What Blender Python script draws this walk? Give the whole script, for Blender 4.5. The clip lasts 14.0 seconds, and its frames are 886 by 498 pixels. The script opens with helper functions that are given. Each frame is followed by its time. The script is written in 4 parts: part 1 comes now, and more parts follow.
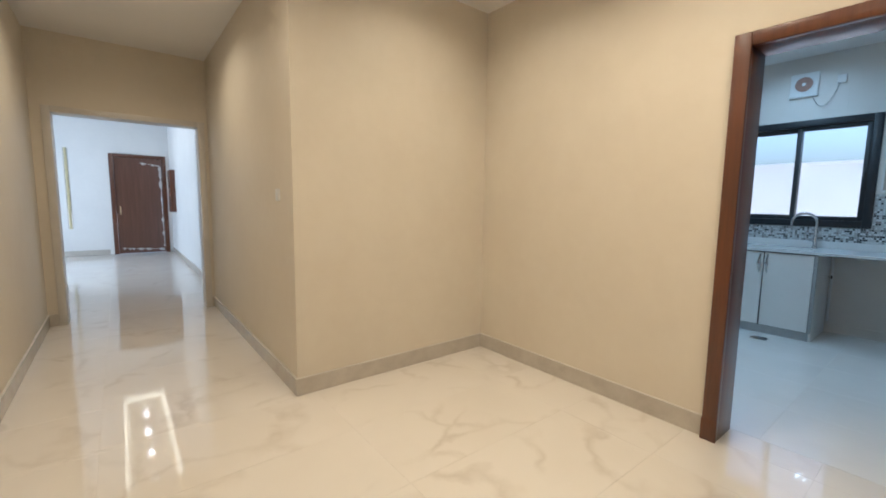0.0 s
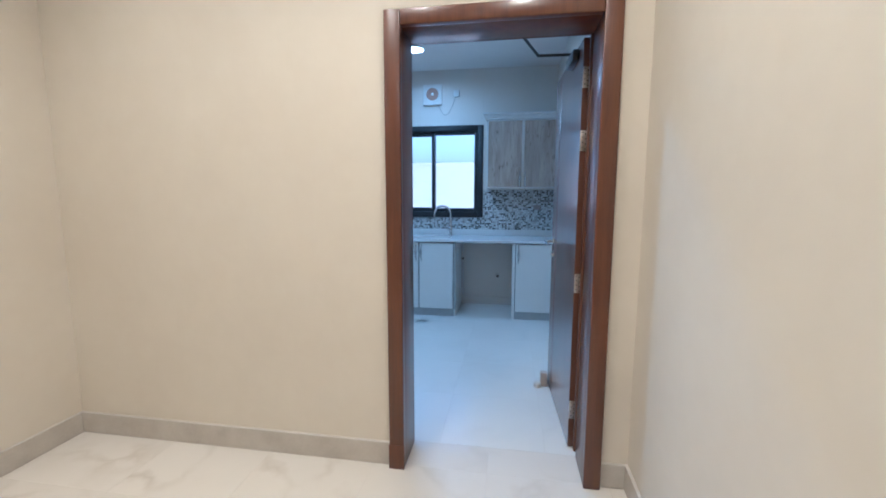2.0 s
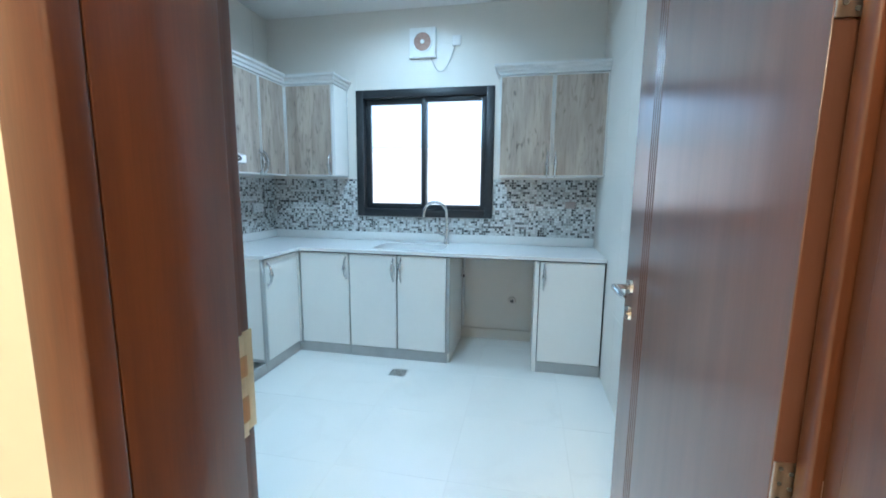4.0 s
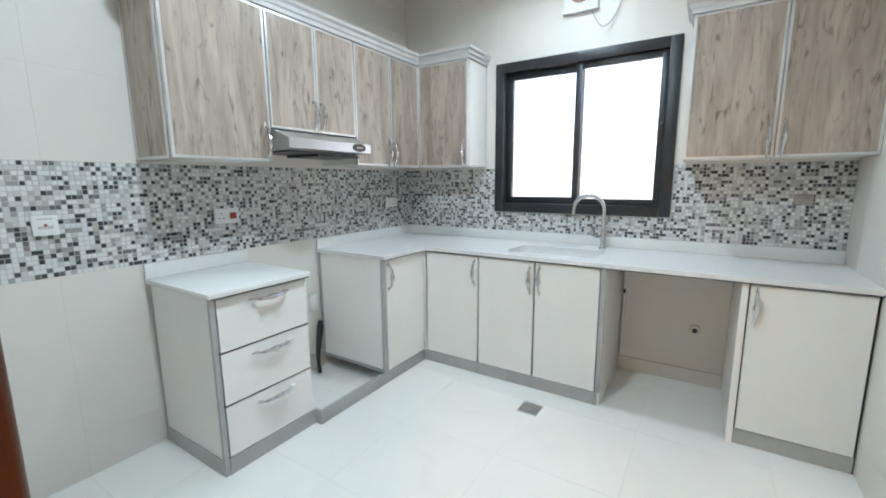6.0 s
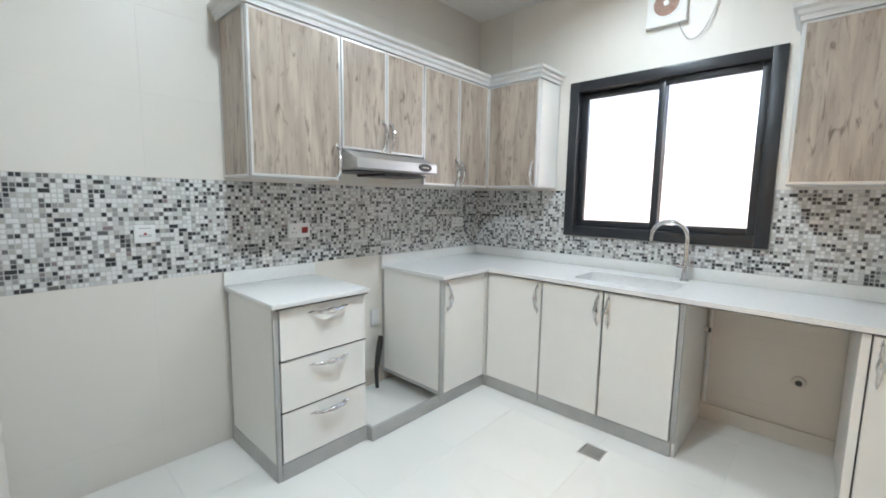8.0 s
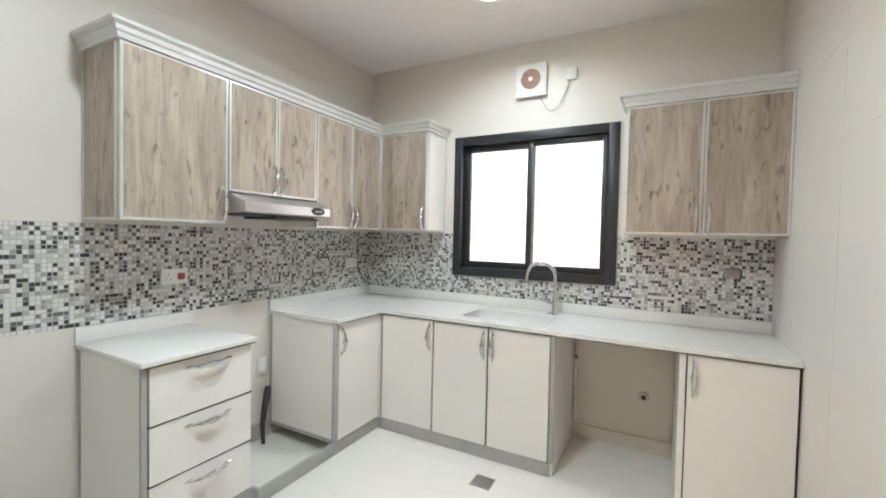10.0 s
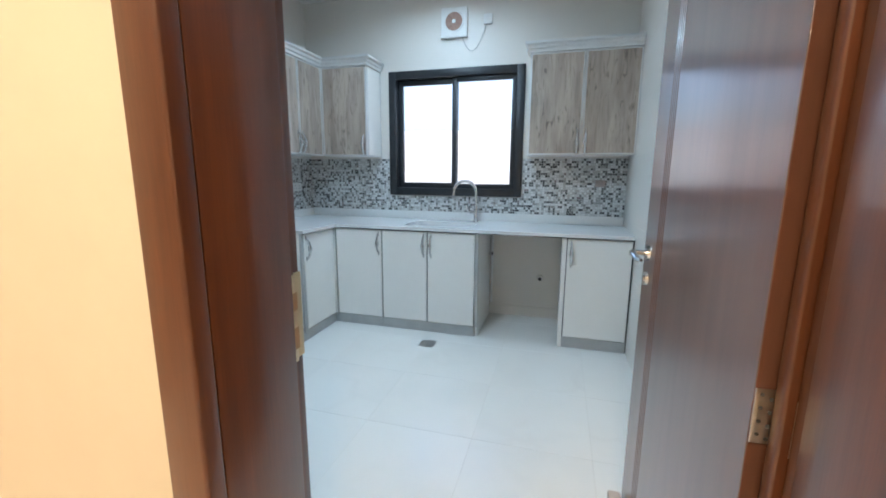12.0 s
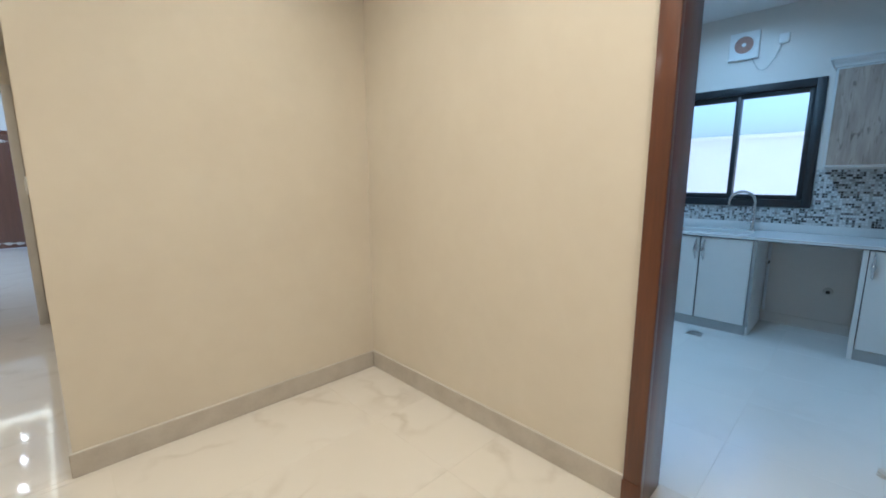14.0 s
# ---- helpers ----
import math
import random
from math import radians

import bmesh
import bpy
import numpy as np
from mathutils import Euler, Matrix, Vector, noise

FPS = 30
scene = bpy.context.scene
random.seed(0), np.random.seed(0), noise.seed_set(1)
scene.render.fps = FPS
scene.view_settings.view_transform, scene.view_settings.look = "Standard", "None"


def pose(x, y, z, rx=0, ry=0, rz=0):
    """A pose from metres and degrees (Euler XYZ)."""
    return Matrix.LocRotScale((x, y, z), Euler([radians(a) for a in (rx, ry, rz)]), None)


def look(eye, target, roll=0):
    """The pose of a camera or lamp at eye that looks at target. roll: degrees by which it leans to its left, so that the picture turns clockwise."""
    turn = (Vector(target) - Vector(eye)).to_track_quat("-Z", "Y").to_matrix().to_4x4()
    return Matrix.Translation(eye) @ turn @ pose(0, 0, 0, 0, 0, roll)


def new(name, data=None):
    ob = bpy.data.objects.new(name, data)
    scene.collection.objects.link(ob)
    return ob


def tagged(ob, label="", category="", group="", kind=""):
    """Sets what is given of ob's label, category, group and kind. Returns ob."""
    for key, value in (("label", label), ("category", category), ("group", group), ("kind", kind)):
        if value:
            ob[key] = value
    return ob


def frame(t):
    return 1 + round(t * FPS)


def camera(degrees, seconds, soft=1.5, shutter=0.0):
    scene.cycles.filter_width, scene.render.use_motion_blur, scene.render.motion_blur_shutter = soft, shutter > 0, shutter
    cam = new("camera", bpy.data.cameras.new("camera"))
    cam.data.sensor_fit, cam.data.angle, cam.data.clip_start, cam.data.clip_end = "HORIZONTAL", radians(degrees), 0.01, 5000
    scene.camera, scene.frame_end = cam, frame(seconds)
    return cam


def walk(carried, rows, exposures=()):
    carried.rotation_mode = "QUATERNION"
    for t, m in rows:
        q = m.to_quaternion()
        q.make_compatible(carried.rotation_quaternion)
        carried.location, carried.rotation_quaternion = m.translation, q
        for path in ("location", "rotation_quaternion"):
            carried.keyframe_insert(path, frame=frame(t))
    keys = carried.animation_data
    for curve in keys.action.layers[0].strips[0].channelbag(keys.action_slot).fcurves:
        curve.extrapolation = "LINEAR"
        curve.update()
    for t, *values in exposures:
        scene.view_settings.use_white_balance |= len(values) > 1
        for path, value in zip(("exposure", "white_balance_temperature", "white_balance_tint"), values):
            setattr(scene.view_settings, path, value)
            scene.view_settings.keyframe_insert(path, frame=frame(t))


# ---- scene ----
cam = camera(94.1, 14.0, soft=1.8)
PATH = [
    (0, (-0.066, 0.241, 1.36), (1.162, 1.803, 1.139), 0.8),
    (0.5, (0.029, 0.386, 1.385), (1.652, 1.533, 1.163), 0.7),
    (1, (0.113, 0.508, 1.389), (1.957, 1.25, 1.171), 0.4),
    (1.5, (0.296, 0.539, 1.393), (2.226, 1.006, 1.153), 0.2),
    (2, (0.63, 0.51, 1.41), (2.589, 0.827, 1.164), 0.1),
    (2.2, (0.768, 0.527, 1.411), (2.736, 0.771, 1.161), 0.2),
    (4.3, (2.394, 0.566, 1.421), (4.319, 1.019, 1.124), 0.3),
    (4.5, (2.486, 0.614, 1.406), (4.397, 1.121, 1.104), 0.0),
    (5, (2.72, 0.633, 1.409), (4.571, 1.319, 1.089), -0.2),
    (5.5, (2.832, 0.645, 1.407), (4.598, 1.527, 1.083), -0.4),
    (6, (2.837, 0.661, 1.412), (4.502, 1.72, 1.088), -0.4),
    (6.5, (2.841, 0.656, 1.415), (4.401, 1.865, 1.09), 0.1),
    (7, (2.901, 0.656, 1.409), (4.37, 1.974, 1.087), 0.7),
    (7.2, (2.926, 0.653, 1.408), (4.363, 2.007, 1.089), 1.0),
    (9.3, (2.904, 0.616, 1.471), (4.512, 1.804, 1.467), 2.7),
    (9.5, (2.882, 0.616, 1.475), (4.544, 1.729, 1.472), 2.5),
    (10, (2.844, 0.575, 1.483), (4.61, 1.513, 1.424), 1.3),
    (10.5, (2.775, 0.534, 1.444), (4.604, 1.325, 1.294), 0.7),
    (11, (2.638, 0.512, 1.415), (4.5, 1.195, 1.149), 0.4),
    (11.5, (2.367, 0.536, 1.396), (4.251, 1.119, 1.064), 0.5),
    (12, (2.112, 0.508, 1.37), (3.999, 1.04, 1.012), 0.4),
    (12.5, (1.77, 0.503, 1.401), (3.662, 1.043, 1.041), 0.4),
    (13, (1.467, 0.547, 1.404), (3.332, 1.174, 1.045), 0.4),
    (13.5, (1.195, 0.485, 1.426), (2.924, 1.43, 1.083), 0.0),
    (14, (0.878, 0.497, 1.427), (2.256, 1.908, 1.096), -0.1),
]
EXPOSURES = [
    (0.0, 2.03, 4900, 6), (0.6, 2.06, 4550, 5), (1.2, 2.12, 4350, 8), (2.2, 2.28, 4200, 8), (3.6, 2.9, 5000, 4), (4.3, 3.16, 5150, 1), (5.0, 3.22, 6000, 7), (6.0, 3.22, 6450, 14), (7.2, 3.23, 6550, 16), (9.5, 3.26, 7250, 18), (11.0, 3.28, 7350, 19),
    (11.5, 3.33, 7150, 21), (12.0, 2.83, 5600, 10), (12.5, 2.5, 4550, 4), (13.4, 2.27, 4700, 4), (14.0, 2.1, 4450, 3),
]
walk(cam, [(t, look(eye, target, roll)) for t, eye, target, roll in PATH], EXPOSURES)

# ---- world, sun and lamps ----
world = bpy.data.worlds.new("sky")
scene.world = world
world.use_nodes = True
wn = world.node_tree.nodes
sky = wn.new("ShaderNodeTexSky")
sky.sky_type = "NISHITA"
sky.sun_disc = False
sky.dust_density = 6.0
sky.sun_elevation = radians(66)
sky.sun_rotation = radians(173)
world.node_tree.links.new(sky.outputs[0], wn["Background"].inputs[0])
wn["Background"].inputs[1].default_value = 0.1

sun = new("sun", bpy.data.lights.new("sun", "SUN"))
sun.data.energy, sun.data.angle, sun.data.color = 2.0, radians(0.5), (1.0, 0.95, 0.88)
sun.matrix_world = look((0, 0, 20), (-1, 8, 1))

CEIL = 3.03
WARM = (1.0, 0.71, 0.40)
COOL = (0.68, 0.89, 1.0)


def disc_lamp(x, y, z, watts, colour, size=0.16, spread=150):
    lamp = new("lamp_light", bpy.data.lights.new("lamp_light", "AREA"))
    lamp.data.shape, lamp.data.size, lamp.data.energy, lamp.data.color = "DISK", size, watts, colour
    lamp.data.spread = radians(spread)
    lamp.matrix_world = pose(x, y, z)
    return lamp


HALL_LAMPS = [(1.75, 2.3, 1.95), (1.75, 1.35, 3.0), (1.6, 0.4, 3.7), (0.1, 1.0, 3.2), (0.1, 2.6, 2.6), (0.09, 4.65, 3.0)]
ENTRY_LAMPS = [(0.17, 8.35), (0.17, 9.4), (0.17, 10.3), (0.17, 11.2)]
for lx, ly, watts in HALL_LAMPS:
    disc_lamp(lx, ly, CEIL - 0.022, watts, WARM)
for lx, ly in ENTRY_LAMPS:
    disc_lamp(lx, ly, 3.42, 0.5, (1.0, 0.85, 0.7), 0.1)
disc_lamp(5.28, 1.58, CEIL - 0.022, 1.8, COOL, 0.17, 162)
# Added fill lamp, brightening the kitchen's door end and left wall.
disc_lamp(3.75, 1.55, CEIL - 0.022, 4.2, COOL, 0.17, 172)
# Area lamp added for daylight from the left; the wall behind has no window.
day = new("added_daylight", bpy.data.lights.new("added_daylight", "AREA"))
day.data.shape, day.data.size, day.data.size_y, day.data.energy, day.data.color = "RECTANGLE", 2.4, 2.0, 18, (0.95, 0.98, 1.0)
day.matrix_world = look((-2.94, 10.6, 1.5), (0, 10.6, 1.4))


# ---- materials ----
def mat(name, colour, rough=0.5, metal=0.0, second=None, scale=6.0, bump=0.0, bump_scale=80.0, coat=0.0, rough_var=0.0, stretch=(1, 1, 1)):
    """A principled material with a two-scale variation between colour and second, and a fine bump."""
    m = bpy.data.materials.new(name)
    m.use_nodes = True
    n, l = m.node_tree.nodes, m.node_tree.links
    p = n["Principled BSDF"]
    p.inputs["Base Color"].default_value = (*colour, 1)
    p.inputs["Roughness"].default_value = rough
    p.inputs["Metallic"].default_value = metal
    p.inputs["Coat Weight"].default_value = coat
    p.inputs["Coat Roughness"].default_value = 0.16
    geo = n.new("ShaderNodeNewGeometry")
    mapping = n.new("ShaderNodeMapping")
    mapping.inputs["Scale"].default_value = stretch
    l.new(geo.outputs["Position"], mapping.inputs[0])
    if second:
        a, b = n.new("ShaderNodeTexNoise"), n.new("ShaderNodeTexNoise")
        a.inputs["Scale"].default_value, b.inputs["Scale"].default_value = scale, scale * 9
        a.inputs["Detail"].default_value = 5
        mixf = n.new("ShaderNodeMath")
        mixf.operation = "MULTIPLY_ADD"
        mixf.inputs[1].default_value = 0.3
        l.new(mapping.outputs[0], a.inputs["Vector"])
        l.new(mapping.outputs[0], b.inputs["Vector"])
        l.new(b.outputs[0], mixf.inputs[0])
        l.new(a.outputs[0], mixf.inputs[2])
        ramp = n.new("ShaderNodeValToRGB")
        ramp.color_ramp.elements[0].position, ramp.color_ramp.elements[1].position = 0.45, 0.85
        ramp.color_ramp.elements[0].color, ramp.color_ramp.elements[1].color = (*colour, 1), (*second, 1)
        l.new(mixf.outputs[0], ramp.inputs[0])
        l.new(ramp.outputs[0], p.inputs["Base Color"])
        if rough_var:
            mr = n.new("ShaderNodeMapRange")
            mr.inputs[3].default_value, mr.inputs[4].default_value = rough - rough_var, rough + rough_var
            l.new(a.outputs[0], mr.inputs[0])
            l.new(mr.outputs[0], p.inputs["Roughness"])
    if bump:
        c, bp = n.new("ShaderNodeTexNoise"), n.new("ShaderNodeBump")
        c.inputs["Scale"].default_value, bp.inputs["Strength"].default_value, bp.inputs["Distance"].default_value = bump_scale, bump, 0.002
        l.new(mapping.outputs[0], c.inputs["Vector"])
        l.new(c.outputs[0], bp.inputs["Height"])
        l.new(bp.outputs[0], p.inputs["Normal"])
    return m


def glow(name, colour, strength):
    m = bpy.data.materials.new(name)
    m.use_nodes = True
    p = m.node_tree.nodes["Principled BSDF"]
    p.inputs["Base Color"].default_value = (*colour, 1)
    p.inputs["Emission Color"].default_value = (*colour, 1)
    p.inputs["Emission Strength"].default_value = strength
    return m


def stone(name, base, vein, rough, scale, amount, blotch):
    """Polished stone tile: soft blotches and thin veins that differ from tile to tile."""
    m = bpy.data.materials.new(name)
    m.use_nodes = True
    n, l = m.node_tree.nodes, m.node_tree.links
    p = n["Principled BSDF"]
    geo, info = n.new("ShaderNodeNewGeometry"), n.new("ShaderNodeObjectInfo")
    shift, add = n.new("ShaderNodeVectorMath"), n.new("ShaderNodeVectorMath")
    shift.operation, shift.inputs[1].default_value = "MULTIPLY", (37.0, 53.0, 19.0)
    comb = n.new("ShaderNodeCombineXYZ")
    for i in range(3):
        l.new(info.outputs["Random"], comb.inputs[i])
    l.new(comb.outputs[0], shift.inputs[0])
    l.new(geo.outputs["Position"], add.inputs[0])
    l.new(shift.outputs[0], add.inputs[1])
    warp, wmix = n.new("ShaderNodeTexNoise"), n.new("ShaderNodeVectorMath")
    warp.inputs["Scale"].default_value, warp.inputs["Detail"].default_value = 1.6, 6
    l.new(add.outputs[0], warp.inputs["Vector"])
    wmix.operation = "MULTIPLY_ADD"
    wmix.inputs[1].default_value = (0.9, 0.9, 0.9)
    l.new(warp.outputs["Color"], wmix.inputs[0])
    l.new(add.outputs[0], wmix.inputs[2])
    vor = n.new("ShaderNodeTexVoronoi")
    vor.feature = "DISTANCE_TO_EDGE"
    vor.inputs["Scale"].default_value = scale
    l.new(wmix.outputs[0], vor.inputs["Vector"])
    vr = n.new("ShaderNodeValToRGB")
    vr.color_ramp.elements[0].position, vr.color_ramp.elements[1].position = 0.0, 0.06
    vr.color_ramp.elements[0].color, vr.color_ramp.elements[1].color = (1, 1, 1, 1), (0, 0, 0, 1)
    l.new(vor.outputs["Distance"], vr.inputs[0])
    mask = n.new("ShaderNodeTexNoise")
    mask.inputs["Scale"].default_value, mask.inputs["Detail"].default_value = 2.2, 3
    l.new(add.outputs[0], mask.inputs["Vector"])
    mk = n.new("ShaderNodeMapRange")
    mk.inputs[1].default_value, mk.inputs[2].default_value, mk.inputs[4].default_value = 0.45, 0.7, amount
    l.new(mask.outputs[0], mk.inputs[0])
    mul = n.new("ShaderNodeMath")
    mul.operation = "MULTIPLY"
    l.new(vr.outputs[0], mul.inputs[0])
    l.new(mk.outputs[0], mul.inputs[1])
    cloud = n.new("ShaderNodeMix")
    cloud.data_type = "RGBA"
    cloud.inputs[6].default_value, cloud.inputs[7].default_value = (*base, 1), (*blotch, 1)
    cr = n.new("ShaderNodeMapRange")
    cr.inputs[1].default_value, cr.inputs[2].default_value = 0.42, 0.75
    l.new(warp.outputs[0], cr.inputs[0])
    l.new(cr.outputs[0], cloud.inputs[0])
    mix = n.new("ShaderNodeMix")
    mix.data_type = "RGBA"
    mix.inputs[7].default_value = (*vein, 1)
    l.new(mul.outputs[0], mix.inputs[0])
    l.new(cloud.outputs[2], mix.inputs[6])
    l.new(mix.outputs[2], p.inputs["Base Color"])
    rr = n.new("ShaderNodeMapRange")
    rr.inputs[3].default_value, rr.inputs[4].default_value = rough * 0.7, rough * 1.4
    l.new(mask.outputs[0], rr.inputs[0])
    l.new(rr.outputs[0], p.inputs["Roughness"])
    return m


def laminate(name, pale, mid, dark):
    """Rustic oak laminate with upright grain, streaks and knots."""
    m = bpy.data.materials.new(name)
    m.use_nodes = True
    n, l = m.node_tree.nodes, m.node_tree.links
    p = n["Principled BSDF"]
    p.inputs["Roughness"].default_value = 0.33
    geo, info = n.new("ShaderNodeNewGeometry"), n.new("ShaderNodeObjectInfo")
    add = n.new("ShaderNodeVectorMath")
    comb = n.new("ShaderNodeCombineXYZ")
    mm = n.new("ShaderNodeMath")
    mm.operation, mm.inputs[1].default_value = "MULTIPLY", 23.0
    l.new(info.outputs["Random"], mm.inputs[0])
    for i in range(3):
        l.new(mm.outputs[0], comb.inputs[i])
    l.new(geo.outputs["Position"], add.inputs[0])
    l.new(comb.outputs[0], add.inputs[1])

    def layer(stretch, scale, lo, hi, detail=6, distort=0.0):
        mp, t, r = n.new("ShaderNodeMapping"), n.new("ShaderNodeTexNoise"), n.new("ShaderNodeMapRange")
        mp.inputs["Scale"].default_value = stretch
        t.inputs["Scale"].default_value, t.inputs["Detail"].default_value, t.inputs["Distortion"].default_value = scale, detail, distort
        r.inputs[1].default_value, r.inputs[2].default_value = lo, hi
        l.new(add.outputs[0], mp.inputs[0])
        l.new(mp.outputs[0], t.inputs["Vector"])
        l.new(t.outputs[0], r.inputs[0])
        return r.outputs[0]

    broad = layer((11, 11, 1.6), 1.0, 0.38, 0.68, 5, 0.6)
    streak = layer((62, 62, 5.5), 1.0, 0.52, 0.86, 6, 0.5)
    dashes = layer((30, 30, 6.5), 1.0, 0.57, 0.72, 4, 1.1)
    a, b, c = (n.new("ShaderNodeMix") for _ in range(3))
    for x in (a, b, c):
        x.data_type = "RGBA"
    a.inputs[6].default_value, a.inputs[7].default_value = (*pale, 1), (*mid, 1)
    l.new(broad, a.inputs[0])
    l.new(a.outputs[2], b.inputs[6])
    b.inputs[7].default_value = (*[0.5 * (u + v) for u, v in zip(mid, dark)], 1)
    l.new(streak, b.inputs[0])
    l.new(b.outputs[2], c.inputs[6])
    c.inputs[7].default_value = (*dark, 1)
    half = n.new("ShaderNodeMath")
    half.operation, half.inputs[1].default_value = "MULTIPLY", 0.75
    l.new(dashes, half.inputs[0])
    l.new(half.outputs[0], c.inputs[0])
    l.new(c.outputs[2], p.inputs["Base Color"])
    bp = n.new("ShaderNodeBump")
    bp.inputs["Strength"].default_value, bp.inputs["Distance"].default_value = 0.15, 0.001
    l.new(streak, bp.inputs["Height"])
    l.new(bp.outputs[0], p.inputs["Normal"])
    return m


def mosaic_material(name, per_island):
    m = bpy.data.materials.new(name)
    m.use_nodes = True
    n, l = m.node_tree.nodes, m.node_tree.links
    p = n["Principled BSDF"]
    src = n.new("ShaderNodeNewGeometry").outputs["Random Per Island"] if per_island else n.new("ShaderNodeObjectInfo").outputs["Random"]
    r = n.new("ShaderNodeValToRGB")
    r.color_ramp.interpolation = "CONSTANT"
    steps = [(0.0, (0.68, 0.68, 0.67)), (0.34, (0.54, 0.54, 0.53)), (0.54, (0.43, 0.41, 0.38)), (0.64, (0.31, 0.305, 0.30)), (0.74, (0.14, 0.137, 0.137)), (0.84, (0.05, 0.052, 0.056)), (0.985, (0.25, 0.20, 0.20))]
    while len(r.color_ramp.elements) < len(steps):
        r.color_ramp.elements.new(0.5)
    for e, (pos, col) in zip(r.color_ramp.elements, steps):
        e.position, e.color = pos, (*col, 1)
    l.new(src, r.inputs[0])
    l.new(r.outputs[0], p.inputs["Base Color"])
    p.inputs["Roughness"].default_value = 0.22
    return m


PAINT = mat("cream_wall_paint", (0.70, 0.645, 0.545), 0.62, second=(0.66, 0.60, 0.50), scale=1.3, bump=0.06, bump_scale=160)
WHITE_PAINT = mat("white_wall_paint", (0.80, 0.79, 0.77), 0.6, second=(0.76, 0.75, 0.73), scale=1.5, bump=0.05, bump_scale=160)
CEILING = mat("ceiling_paint", (0.80, 0.785, 0.765), 0.75, second=(0.77, 0.755, 0.735), scale=0.9, bump=0.04, bump_scale=120)
MARBLE = stone("polished_marble_tile", (0.74, 0.70, 0.645), (0.47, 0.41, 0.34), 0.05, 1.3, 0.45, (0.71, 0.665, 0.605))
SKIRT = mat("stone_skirting", (0.56, 0.52, 0.46), 0.25, second=(0.48, 0.44, 0.385), scale=9)
PORCELAIN = stone("kitchen_porcelain_tile", (0.77, 0.755, 0.72), (0.67, 0.65, 0.615), 0.2, 1.1, 0.35, (0.73, 0.715, 0.68))
GROUT = mat("grout", (0.68, 0.65, 0.605), 0.9, second=(0.64, 0.61, 0.565), scale=20)
GROUT_HALL = mat("cream_floor_grout", (0.68, 0.64, 0.58), 0.8, second=(0.63, 0.59, 0.53), scale=20)
GROUT_WHITE = mat("pale_mosaic_grout", (0.47, 0.465, 0.45), 0.85, second=(0.43, 0.425, 0.41), scale=30)
WALL_TILE = mat("beige_wall_tile", (0.69, 0.655, 0.605), 0.4, second=(0.665, 0.63, 0.58), scale=0.9, bump=0.02, bump_scale=60)
MOSAIC = mosaic_material("mosaic_piece_glass", False)
MOSAIC_MASS = mosaic_material("mosaic_sheet_glass", True)
CAB_WHITE = mat("ivory_cabinet_laminate", (0.80, 0.785, 0.75), 0.32, second=(0.77, 0.755, 0.72), scale=3, bump=0.03, bump_scale=300)
EDGE_GREY = mat("grey_cabinet_edging", (0.42, 0.42, 0.41), 0.35, second=(0.36, 0.36, 0.35), scale=8)
ALU = mat("satin_aluminium_edge", (0.72, 0.72, 0.72), 0.3, 0.65, second=(0.64, 0.64, 0.64), scale=12)
# Near-black for seams, screws and holes; also paints shade under worktop edges.
SEAM_SHADE = mat("dark_seam_and_shade", (0.05, 0.05, 0.05), 0.6, second=(0.07, 0.07, 0.07), scale=12)
OAK = laminate("rustic_oak_laminate", (0.45, 0.375, 0.315), (0.30, 0.242, 0.20), (0.085, 0.066, 0.055))
CORNICE = mat("cornice_silver_white", (0.66, 0.66, 0.655), 0.3, 0.15, second=(0.60, 0.60, 0.595), scale=10)
COUNTER = mat("white_solid_surface", (0.74, 0.735, 0.72), 0.22, second=(0.70, 0.695, 0.68), scale=60)
STEEL = mat("brushed_steel", (0.66, 0.655, 0.65), 0.34, 1.0, second=(0.58, 0.575, 0.57), scale=4, stretch=(1, 1, 30), bump=0.04, bump_scale=200)
CHROME = mat("chrome", (0.66, 0.66, 0.67), 0.07, 1.0, second=(0.60, 0.60, 0.61), scale=20)
BLACK_PLASTIC = mat("black_plastic", (0.02, 0.02, 0.022), 0.3, second=(0.03, 0.03, 0.03), scale=30)
WHITE_PLASTIC = mat("white_plastic", (0.76, 0.76, 0.75), 0.35, second=(0.72, 0.72, 0.71), scale=20)
RED_PLASTIC = mat("red_plastic", (0.32, 0.03, 0.03), 0.35, second=(0.28, 0.025, 0.025), scale=20)
TERRA = mat("dusty_fan_blade", (0.36, 0.22, 0.17), 0.5, second=(0.30, 0.18, 0.14), scale=30)
WINDOW_BLACK = mat("black_aluminium", (0.022, 0.024, 0.028), 0.35, 0.2, second=(0.03, 0.032, 0.036), scale=15, bump=0.03, bump_scale=500)
DOOR_WOOD = mat("dark_mahogany_veneer", (0.12, 0.038, 0.0125), 0.34, second=(0.075, 0.023, 0.009), scale=2.2, coat=0.45, stretch=(12, 12, 0.8), bump=0.05, bump_scale=18)
LEAF_WOOD = mat("lacquered_mahogany_leaf", (0.125, 0.052, 0.032), 0.36, second=(0.09, 0.036, 0.021), scale=1.6, coat=1.0, stretch=(12, 12, 0.8), bump=0.03, bump_scale=18)
DOOR_GROOVE = mat("door_groove", (0.02, 0.01, 0.007), 0.5, second=(0.03, 0.013, 0.009), scale=9)
BRASS = mat("satin_brass", (0.72, 0.55, 0.33), 0.3, 1.0, second=(0.62, 0.46, 0.27), scale=25)
NICKEL = mat("satin_nickel", (0.66, 0.62, 0.57), 0.28, 1.0, second=(0.58, 0.54, 0.49), scale=25)
